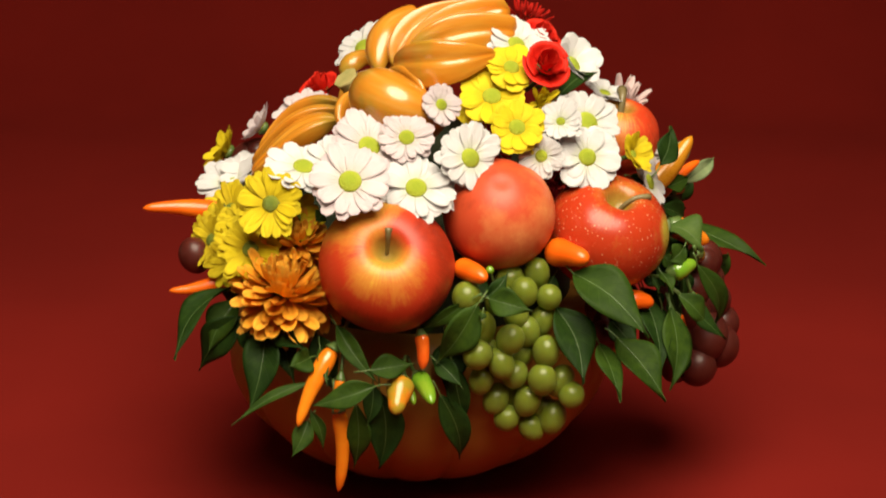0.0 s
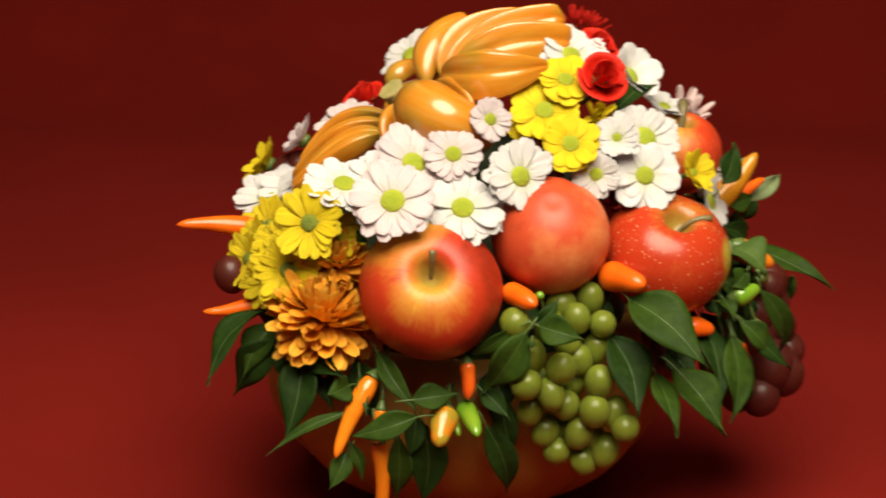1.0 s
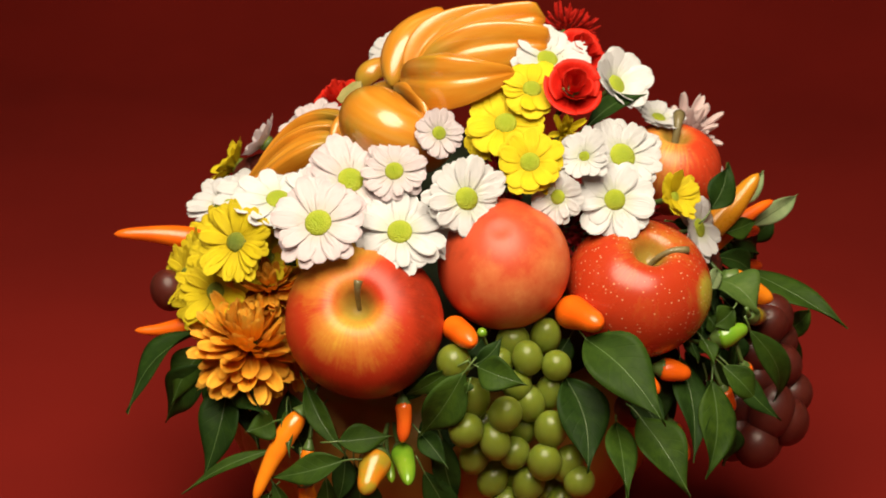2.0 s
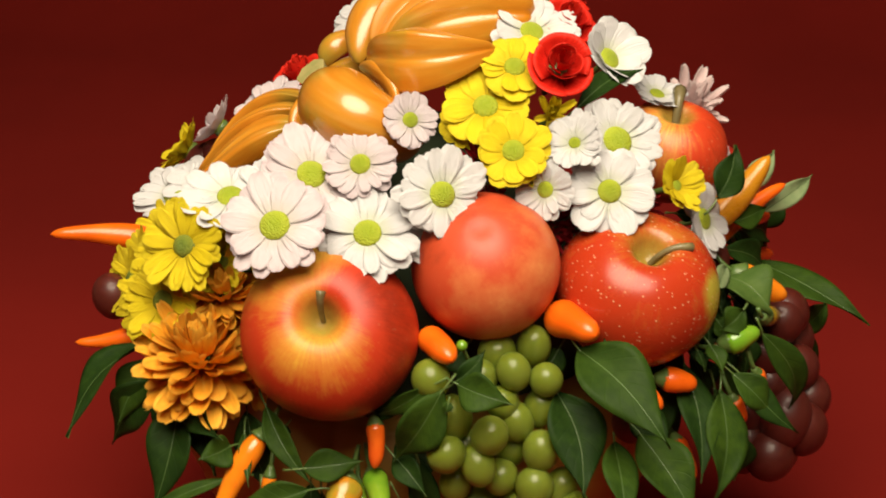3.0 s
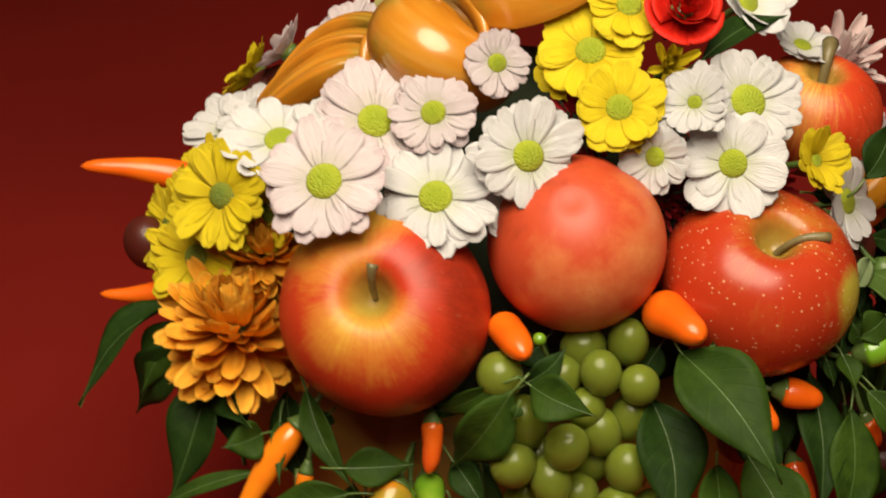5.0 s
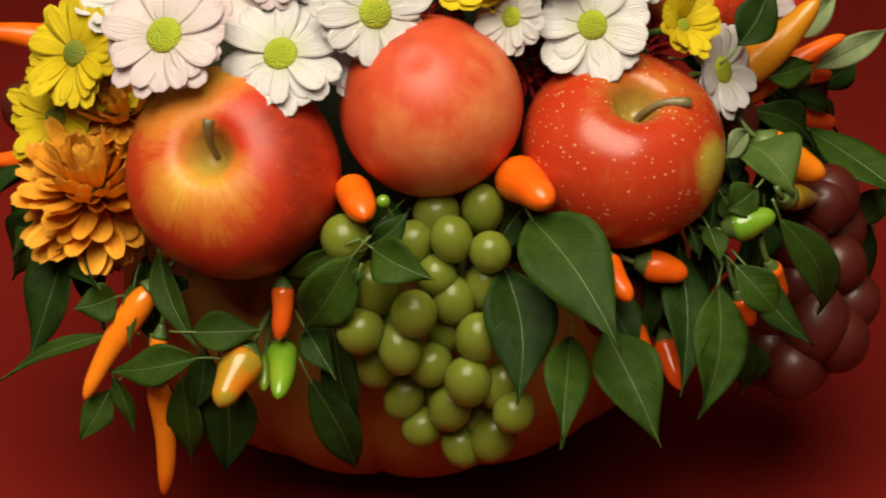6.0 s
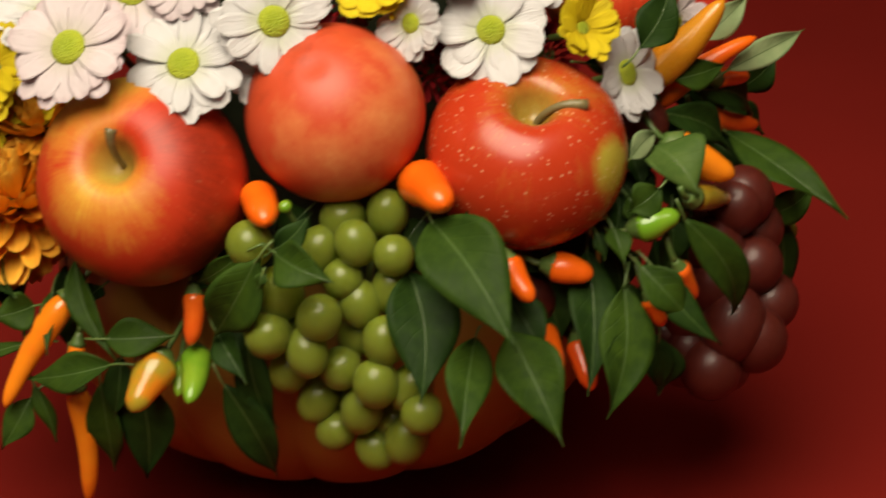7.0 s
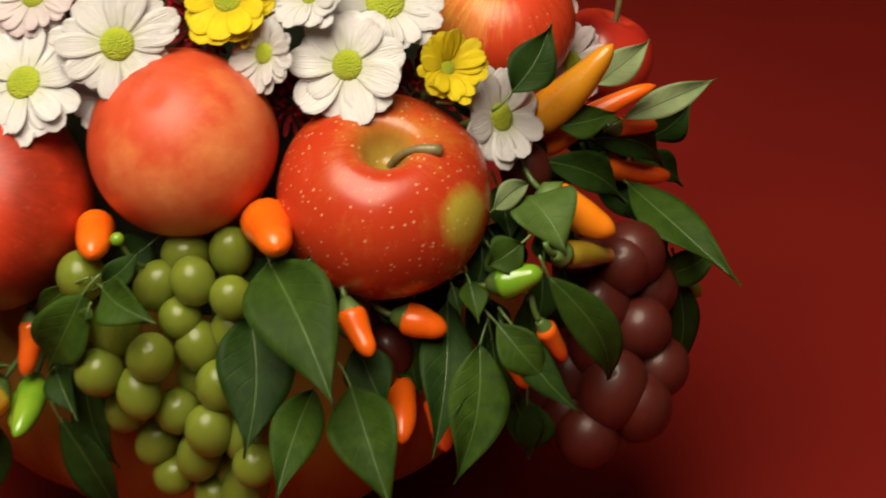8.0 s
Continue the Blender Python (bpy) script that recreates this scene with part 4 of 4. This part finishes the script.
# ---- peppers ----
pepper((-0.1273, -0.0537, 0.1993), (-0.1793, -0.0682, 0.2069), 0.0139, "orange", 0.04, sag=(0, 0, -1), blunt=0.3)
pepper((-0.1159, -0.0912, 0.17), (-0.1607, -0.0986, 0.1617), 0.0115, "orange", -0.06, sag=(0, 0, -1), blunt=0.3)
pepper((0.0222, -0.1340, 0.1895), (0.0372, -0.1605, 0.1905), 0.0146, "orange", 0.02, sag=(0, 0, -1), blunt=0.62, stalk=False)
pepper((0.0800, -0.1120, 0.1925), (0.1005, -0.1400, 0.1960), 0.0190, "orange", 0.02, sag=(0, 0, -1), blunt=0.45, stalk=False)
pepper((0.1301, -0.1040, 0.1583), (0.1476, -0.1008, 0.1539), 0.0132, "orange", 0.03, sag=(0, 0, -1), blunt=0.6)
pepper((0.1178, -0.1215, 0.1688), (0.1315, -0.1310, 0.1560), 0.0108, "orange", -0.06, sag=(0, 0, -1), blunt=0.5)
pepper((0.105, -0.1197, 0.1781), (0.1096, -0.1193, 0.1634), 0.0074, "orange", -0.05, sag=(0, 0, -1), blunt=0.5)
pepper((0.1248, -0.0926, 0.1242), (0.1375, -0.1189, 0.114), 0.0123, "orange", 0.02, sag=(0, 0, -1), blunt=0.7)
pepper((0.1381, -0.0898, 0.1189), (0.1483, -0.1025, 0.1035), 0.0107, "red", 0.02, sag=(0, 0, -1), blunt=0.6)
pepper((0.1658, -0.0816, 0.1381), (0.1719, -0.0807, 0.1249), 0.0089, "orange", 0.04, sag=(0, 0, -1))
pepper((0.1761, -0.0769, 0.1512), (0.1825, -0.0685, 0.1326), 0.0085, "red", 0.04, sag=(0, 0, -1))
pepper((0.1510, -0.0294, 0.2100), (0.1803, -0.0190, 0.2430), 0.0172, "mustard", -0.07, sag=(0, 0, -1), blunt=0.4)
pepper((0.1519, -0.0216, 0.1938), (0.1906, 0.0059, 0.2192), 0.0106, "orange", 0.06, sag=(0, 0, -1), blunt=0.42)
pepper((0.1729, 0.0053, 0.199), (0.184, 0.0326, 0.1912), 0.0096, "red", 0.02, sag=(0, 0, -1))
pepper((0.1684, 0.0028, 0.1845), (0.1877, 0.0445, 0.1648), 0.0111, "red", -0.04, sag=(0, 0, -1))
pepper((0.1649, -0.0467, 0.1905), (0.1917, -0.0410, 0.1763), 0.0168, "amber", -0.04, sag=(0, 0, -1), blunt=0.45)
pepper((0.1786, -0.0687, 0.1773), (0.188, -0.0268, 0.1596), 0.0116, "olive", 0.0, sag=(0, 0, -1), blunt=0.4)
pepper((0.1600, -0.0850, 0.1690), (0.1770, -0.0807, 0.1750), 0.0145, "green", 0.0, sag=(0, 0, -1), blunt=0.4)
pepper((0.202, 0.0136, 0.1367), (0.2109, 0.0189, 0.1242), 0.0079, "green", 0.0, sag=(0, 0, -1))
pepper((-0.0539, -0.1515, 0.144), (-0.076, -0.1764, 0.1016), 0.0118, "amber", 0.06, sag=(0.6, 0, -0.3), blunt=0.4)
pepper((-0.0523, -0.1607, 0.1079), (-0.0525, -0.1611, 0.0511), 0.0106, "amber", -0.05, sag=(1, 0, 0), blunt=0.5)
pepper((-0.0502, -0.1565, 0.1267), (-0.053, -0.1636, 0.1021), 0.0077, "amber", 0.0, sag=(0, 0, -1))
pepper((-0.0131, -0.1567, 0.1245), (-0.017, -0.1792, 0.1111), 0.0172, "olive", 0.02, sag=(0, 0, -1), blunt=0.42)
pepper((-0.0016, -0.148, 0.1517), (-0.0006, -0.1572, 0.1311), 0.0097, "red", 0.05, sag=(-1, 0, 0), blunt=0.6)
pepper((-0.0034, -0.1469, 0.1232), (0.0052, -0.174, 0.1156), 0.0128, "green", -0.04, sag=(1, 0, 0), blunt=0.35)
pepper((-0.0094, -0.149, 0.1183), (-0.0053, -0.1619, 0.1101), 0.0067, "green", 0.0, sag=(0, 0, -1))

bud = thing("pepper_bud", Matrix.Translation((0.0402, -0.1485, 0.1923)), "small round green pepper bud on thin stalk", "bud")
part("bud", dome_mesh("bud", PEPPER["green"], 0.0026, 1.0), bud, facing((0, 0, 0), (0.1, -0.8, 0.6)))
part("stalk", mesh_of("stalk", loft((0.002, 0.016, -0.018), (0.004, 0.003, -0.012), (0, 0.0008, -0.0006), (1, 0.2, 0.1), lambda t: 0.0009, lambda t: 0.0009, 8, 7), STEM), bud, None, "thin green stalk")

# ---- leaves ----
leaf((0.0923, -0.1314, 0.1847), (0.1359, -0.1685, 0.1548), 0.0350, (0.39, -0.85, 0.35), 0.1, 0.25, LEAF, peak=0.34)
leaf((0.0825, -0.1304, 0.1616), (0.0971, -0.1651, 0.1239), 0.0312, (0.37, -0.88, 0.3), 0.08, 0.25, DARK_LEAF)
leaf((0.1097, -0.1358, 0.1387), (0.1183, -0.1828, 0.12), 0.0202, (0.39, -0.87, 0.29), 0.08, 0.25, LEAF)
leaf((0.1213, -0.1288, 0.1416), (0.1503, -0.1558, 0.1099), 0.0279, (0.43, -0.86, 0.29), 0.08, 0.25, LEAF)
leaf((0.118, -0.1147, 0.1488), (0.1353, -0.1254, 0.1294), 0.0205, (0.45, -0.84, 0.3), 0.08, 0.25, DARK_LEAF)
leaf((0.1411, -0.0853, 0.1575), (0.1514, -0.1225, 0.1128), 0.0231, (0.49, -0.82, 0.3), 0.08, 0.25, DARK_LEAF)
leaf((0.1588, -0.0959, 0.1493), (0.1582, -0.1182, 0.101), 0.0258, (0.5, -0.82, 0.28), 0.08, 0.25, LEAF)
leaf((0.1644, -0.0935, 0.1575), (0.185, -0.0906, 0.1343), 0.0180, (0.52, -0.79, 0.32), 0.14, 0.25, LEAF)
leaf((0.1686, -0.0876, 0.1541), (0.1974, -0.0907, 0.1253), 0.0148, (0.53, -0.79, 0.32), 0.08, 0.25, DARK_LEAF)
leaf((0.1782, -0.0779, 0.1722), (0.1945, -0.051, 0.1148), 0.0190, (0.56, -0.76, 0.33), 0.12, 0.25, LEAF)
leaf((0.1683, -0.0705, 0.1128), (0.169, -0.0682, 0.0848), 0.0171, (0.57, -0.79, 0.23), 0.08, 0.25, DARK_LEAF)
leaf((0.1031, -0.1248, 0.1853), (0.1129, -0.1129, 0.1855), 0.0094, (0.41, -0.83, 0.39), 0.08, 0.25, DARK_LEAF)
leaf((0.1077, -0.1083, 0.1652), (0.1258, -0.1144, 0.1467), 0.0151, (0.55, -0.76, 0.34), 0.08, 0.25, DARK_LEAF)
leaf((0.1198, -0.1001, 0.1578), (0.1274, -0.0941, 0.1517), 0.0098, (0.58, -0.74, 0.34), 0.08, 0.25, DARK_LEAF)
leaf((0.1526, -0.092, 0.1724), (0.1603, -0.1006, 0.1604), 0.0117, (0.59, -0.72, 0.36), 0.08, 0.25, LEAF)
leaf((0.1469, -0.0942, 0.17), (0.1514, -0.0968, 0.1594), 0.0064, (0.59, -0.72, 0.36), 0.08, 0.25, DARK_LEAF)
leaf((0.0325, -0.161, 0.175), (0.0078, -0.1541, 0.1332), 0.0242, (0.24, -0.91, 0.33), 0.08, 0.25, LEAF)
leaf((0.0385, -0.1587, 0.1779), (0.0656, -0.167, 0.1727), 0.0200, (0.29, -0.89, 0.36), 0.12, 0.25, LEAF)
leaf((0.0382, -0.1565, 0.1778), (0.051, -0.1502, 0.1916), 0.0114, (0.28, -0.88, 0.38), 0.08, 0.25, DARK_LEAF)
leaf((0.0269, -0.1597, 0.1767), (-0.0012, -0.1463, 0.1534), 0.0103, (0.23, -0.91, 0.35), 0.08, 0.25, LEAF)
leaf((0.0356, -0.1627, 0.171), (0.0343, -0.1647, 0.1652), 0.0057, (0.27, -0.9, 0.35), 0.08, 0.25, LEAF)
leaf((-0.029, -0.169, 0.125), (-0.0689, -0.1684, 0.1117), 0.0186, (0.1, -0.75, 0.65), 0.06, 0.35, LEAF)
leaf((-0.0329, -0.166, 0.1341), (-0.0053, -0.1579, 0.1355), 0.0174, (0.1, -0.8, 0.6), 0.06, 0.25, LEAF)
leaf((-0.0531, -0.147, 0.1564), (-0.0271, -0.1677, 0.1258), 0.0144, (0.12, -0.95, 0.31), 0.1, 0.5, LEAF)
leaf((-0.0686, -0.1556, 0.1388), (-0.0812, -0.1694, 0.1381), 0.0177, (0.06, -0.95, 0.31), 0.08, 0.3, LEAF)
leaf((-0.0675, -0.163, 0.1263), (-0.1166, -0.1718, 0.1008), 0.0081, (0, -0.6, 0.8), 0.05, 0.25, LEAF)
leaf((-0.0633, -0.1501, 0.1433), (-0.0583, -0.1686, 0.1243), 0.0079, (0.08, -0.95, 0.3), 0.08, 0.5, LEAF)
leaf((-0.0702, -0.1653, 0.1012), (-0.0802, -0.176, 0.0813), 0.0148, (0.07, -0.97, 0.22), 0.08, 0.25, LEAF)
leaf((-0.069, -0.1639, 0.1072), (-0.0613, -0.1649, 0.0812), 0.0091, (0.08, -0.97, 0.22), 0.08, 0.25, LEAF)
leaf((-0.0409, -0.1599, 0.1092), (-0.0429, -0.1531, 0.0629), 0.0168, (0.11, -0.98, 0.19), 0.08, 0.25, LEAF)
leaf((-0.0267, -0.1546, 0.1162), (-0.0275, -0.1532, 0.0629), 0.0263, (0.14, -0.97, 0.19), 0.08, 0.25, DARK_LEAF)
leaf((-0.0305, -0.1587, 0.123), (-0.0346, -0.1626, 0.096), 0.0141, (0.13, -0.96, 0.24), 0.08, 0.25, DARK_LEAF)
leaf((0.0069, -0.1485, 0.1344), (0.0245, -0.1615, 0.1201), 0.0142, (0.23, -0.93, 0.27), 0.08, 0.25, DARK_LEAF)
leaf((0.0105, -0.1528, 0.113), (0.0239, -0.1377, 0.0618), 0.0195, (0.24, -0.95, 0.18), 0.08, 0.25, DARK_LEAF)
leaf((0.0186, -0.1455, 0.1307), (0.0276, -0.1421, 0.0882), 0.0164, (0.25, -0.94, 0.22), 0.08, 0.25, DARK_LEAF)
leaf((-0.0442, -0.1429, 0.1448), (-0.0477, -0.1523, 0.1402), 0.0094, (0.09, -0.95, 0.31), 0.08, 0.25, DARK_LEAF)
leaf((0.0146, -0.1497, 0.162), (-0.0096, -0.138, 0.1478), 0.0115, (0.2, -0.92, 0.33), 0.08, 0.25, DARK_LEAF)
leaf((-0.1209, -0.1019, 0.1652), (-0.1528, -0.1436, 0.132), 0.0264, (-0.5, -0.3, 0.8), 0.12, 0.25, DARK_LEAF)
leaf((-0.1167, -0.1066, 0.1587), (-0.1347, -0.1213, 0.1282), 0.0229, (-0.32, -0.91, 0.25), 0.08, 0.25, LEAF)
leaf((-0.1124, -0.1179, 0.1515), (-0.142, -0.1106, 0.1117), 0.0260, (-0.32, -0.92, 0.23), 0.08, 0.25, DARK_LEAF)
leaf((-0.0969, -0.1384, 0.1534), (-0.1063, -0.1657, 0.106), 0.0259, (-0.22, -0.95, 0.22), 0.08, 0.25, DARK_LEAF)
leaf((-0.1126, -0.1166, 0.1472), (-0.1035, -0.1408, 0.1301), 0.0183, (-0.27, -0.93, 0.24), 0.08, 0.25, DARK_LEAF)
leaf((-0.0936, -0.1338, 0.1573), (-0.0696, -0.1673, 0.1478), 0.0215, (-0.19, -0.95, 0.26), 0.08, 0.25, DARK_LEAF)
leaf((0.1794, 0.0116, 0.1727), (0.236, -0.0177, 0.1517), 0.0228, (0.71, -0.6, 0.38), 0.08, 0.25, LEAF)
leaf((0.1542, -0.0563, 0.2326), (0.1622, -0.0379, 0.2545), 0.0207, (0.59, -0.65, 0.49), 0.08, 0.25, DARK_LEAF, label='green pepper leaf standing upright beside apple')
leaf((0.169, -0.0029, 0.2193), (0.1842, 0.0157, 0.2339), 0.0152, (0.66, -0.57, 0.49), 0.08, 0.25, PALE_LEAF, label='pale grey green underside of pepper leaf')
leaf((0.1644, 0, 0.2223), (0.1764, 0.0167, 0.2195), 0.0102, (0.67, -0.57, 0.49), 0.08, 0.25, PALE_LEAF, label='pale grey green underside of pepper leaf')
leaf((0.1796, 0.002, 0.2049), (0.2065, 0.0379, 0.2132), 0.0131, (0.69, -0.56, 0.46), 0.08, 0.25, PALE_LEAF, label='pale grey green underside of pepper leaf')
leaf((0.1627, -0.0297, 0.2105), (0.1799, -0.0101, 0.2119), 0.0149, (0.65, -0.61, 0.46), 0.08, 0.25, LEAF)
leaf((0.1681, -0.0047, 0.1972), (0.1849, 0.046, 0.1676), 0.0173, (0.72, -0.54, 0.43), 0.08, 0.25, DARK_LEAF)
leaf((0.1781, 0.0438, 0.1802), (0.1938, 0.0494, 0.1966), 0.0181, (0.73, -0.51, 0.45), 0.08, 0.25, DARK_LEAF)
leaf((0.16, -0.0341, 0.1977), (0.1828, -0.0006, 0.1699), 0.0175, (0.68, -0.6, 0.42), 0.08, 0.25, DARK_LEAF)
leaf((0.1595, -0.0565, 0.1928), (0.1830, -0.0725, 0.1812), 0.0290, (0.62, -0.67, 0.4), 0.16, 0.25, MID_LEAF, peak=0.5)
leaf((0.1687, -0.0801, 0.1851), (0.1579, -0.0876, 0.1772), 0.0180, (0.6, -0.7, 0.39), 0.14, 0.25, LEAF, peak=0.5)
leaf((0.156, -0.0779, 0.1949), (0.1598, -0.0516, 0.1954), 0.0109, (0.61, -0.67, 0.42), 0.08, 0.25, PALE_LEAF)
leaf((0.1996, -0.0071, 0.1433), (0.2163, 0.0197, 0.1484), 0.0166, (0.73, -0.59, 0.35), 0.08, 0.25, LEAF)
leaf((0.2033, 0.0045, 0.1412), (0.1998, 0.0031, 0.0827), 0.0170, (0.75, -0.59, 0.29), 0.08, 0.25, DARK_LEAF)
leaf((0.1619, -0.0739, 0.1183), (0.1689, -0.0689, 0.0851), 0.0164, (0.66, -0.71, 0.25), 0.08, 0.25, DARK_LEAF)
leaf((0.0857, -0.0589, 0.2776), (0.1177, -0.0162, 0.2858), 0.0130, (0.2, -0.5, 0.85), 0.08, 0.25, DARK_LEAF)
leaf((-0.0598, -0.1339, 0.2248), (-0.065, -0.1324, 0.2182), 0.0107, (-0.14, -0.9, 0.41), 0.08, 0.25, DARK_LEAF)
leaf((0.1343, -0.0651, 0.2282), (0.1436, -0.049, 0.2216), 0.0074, (0.58, -0.66, 0.47), 0.08, 0.25, DARK_LEAF)
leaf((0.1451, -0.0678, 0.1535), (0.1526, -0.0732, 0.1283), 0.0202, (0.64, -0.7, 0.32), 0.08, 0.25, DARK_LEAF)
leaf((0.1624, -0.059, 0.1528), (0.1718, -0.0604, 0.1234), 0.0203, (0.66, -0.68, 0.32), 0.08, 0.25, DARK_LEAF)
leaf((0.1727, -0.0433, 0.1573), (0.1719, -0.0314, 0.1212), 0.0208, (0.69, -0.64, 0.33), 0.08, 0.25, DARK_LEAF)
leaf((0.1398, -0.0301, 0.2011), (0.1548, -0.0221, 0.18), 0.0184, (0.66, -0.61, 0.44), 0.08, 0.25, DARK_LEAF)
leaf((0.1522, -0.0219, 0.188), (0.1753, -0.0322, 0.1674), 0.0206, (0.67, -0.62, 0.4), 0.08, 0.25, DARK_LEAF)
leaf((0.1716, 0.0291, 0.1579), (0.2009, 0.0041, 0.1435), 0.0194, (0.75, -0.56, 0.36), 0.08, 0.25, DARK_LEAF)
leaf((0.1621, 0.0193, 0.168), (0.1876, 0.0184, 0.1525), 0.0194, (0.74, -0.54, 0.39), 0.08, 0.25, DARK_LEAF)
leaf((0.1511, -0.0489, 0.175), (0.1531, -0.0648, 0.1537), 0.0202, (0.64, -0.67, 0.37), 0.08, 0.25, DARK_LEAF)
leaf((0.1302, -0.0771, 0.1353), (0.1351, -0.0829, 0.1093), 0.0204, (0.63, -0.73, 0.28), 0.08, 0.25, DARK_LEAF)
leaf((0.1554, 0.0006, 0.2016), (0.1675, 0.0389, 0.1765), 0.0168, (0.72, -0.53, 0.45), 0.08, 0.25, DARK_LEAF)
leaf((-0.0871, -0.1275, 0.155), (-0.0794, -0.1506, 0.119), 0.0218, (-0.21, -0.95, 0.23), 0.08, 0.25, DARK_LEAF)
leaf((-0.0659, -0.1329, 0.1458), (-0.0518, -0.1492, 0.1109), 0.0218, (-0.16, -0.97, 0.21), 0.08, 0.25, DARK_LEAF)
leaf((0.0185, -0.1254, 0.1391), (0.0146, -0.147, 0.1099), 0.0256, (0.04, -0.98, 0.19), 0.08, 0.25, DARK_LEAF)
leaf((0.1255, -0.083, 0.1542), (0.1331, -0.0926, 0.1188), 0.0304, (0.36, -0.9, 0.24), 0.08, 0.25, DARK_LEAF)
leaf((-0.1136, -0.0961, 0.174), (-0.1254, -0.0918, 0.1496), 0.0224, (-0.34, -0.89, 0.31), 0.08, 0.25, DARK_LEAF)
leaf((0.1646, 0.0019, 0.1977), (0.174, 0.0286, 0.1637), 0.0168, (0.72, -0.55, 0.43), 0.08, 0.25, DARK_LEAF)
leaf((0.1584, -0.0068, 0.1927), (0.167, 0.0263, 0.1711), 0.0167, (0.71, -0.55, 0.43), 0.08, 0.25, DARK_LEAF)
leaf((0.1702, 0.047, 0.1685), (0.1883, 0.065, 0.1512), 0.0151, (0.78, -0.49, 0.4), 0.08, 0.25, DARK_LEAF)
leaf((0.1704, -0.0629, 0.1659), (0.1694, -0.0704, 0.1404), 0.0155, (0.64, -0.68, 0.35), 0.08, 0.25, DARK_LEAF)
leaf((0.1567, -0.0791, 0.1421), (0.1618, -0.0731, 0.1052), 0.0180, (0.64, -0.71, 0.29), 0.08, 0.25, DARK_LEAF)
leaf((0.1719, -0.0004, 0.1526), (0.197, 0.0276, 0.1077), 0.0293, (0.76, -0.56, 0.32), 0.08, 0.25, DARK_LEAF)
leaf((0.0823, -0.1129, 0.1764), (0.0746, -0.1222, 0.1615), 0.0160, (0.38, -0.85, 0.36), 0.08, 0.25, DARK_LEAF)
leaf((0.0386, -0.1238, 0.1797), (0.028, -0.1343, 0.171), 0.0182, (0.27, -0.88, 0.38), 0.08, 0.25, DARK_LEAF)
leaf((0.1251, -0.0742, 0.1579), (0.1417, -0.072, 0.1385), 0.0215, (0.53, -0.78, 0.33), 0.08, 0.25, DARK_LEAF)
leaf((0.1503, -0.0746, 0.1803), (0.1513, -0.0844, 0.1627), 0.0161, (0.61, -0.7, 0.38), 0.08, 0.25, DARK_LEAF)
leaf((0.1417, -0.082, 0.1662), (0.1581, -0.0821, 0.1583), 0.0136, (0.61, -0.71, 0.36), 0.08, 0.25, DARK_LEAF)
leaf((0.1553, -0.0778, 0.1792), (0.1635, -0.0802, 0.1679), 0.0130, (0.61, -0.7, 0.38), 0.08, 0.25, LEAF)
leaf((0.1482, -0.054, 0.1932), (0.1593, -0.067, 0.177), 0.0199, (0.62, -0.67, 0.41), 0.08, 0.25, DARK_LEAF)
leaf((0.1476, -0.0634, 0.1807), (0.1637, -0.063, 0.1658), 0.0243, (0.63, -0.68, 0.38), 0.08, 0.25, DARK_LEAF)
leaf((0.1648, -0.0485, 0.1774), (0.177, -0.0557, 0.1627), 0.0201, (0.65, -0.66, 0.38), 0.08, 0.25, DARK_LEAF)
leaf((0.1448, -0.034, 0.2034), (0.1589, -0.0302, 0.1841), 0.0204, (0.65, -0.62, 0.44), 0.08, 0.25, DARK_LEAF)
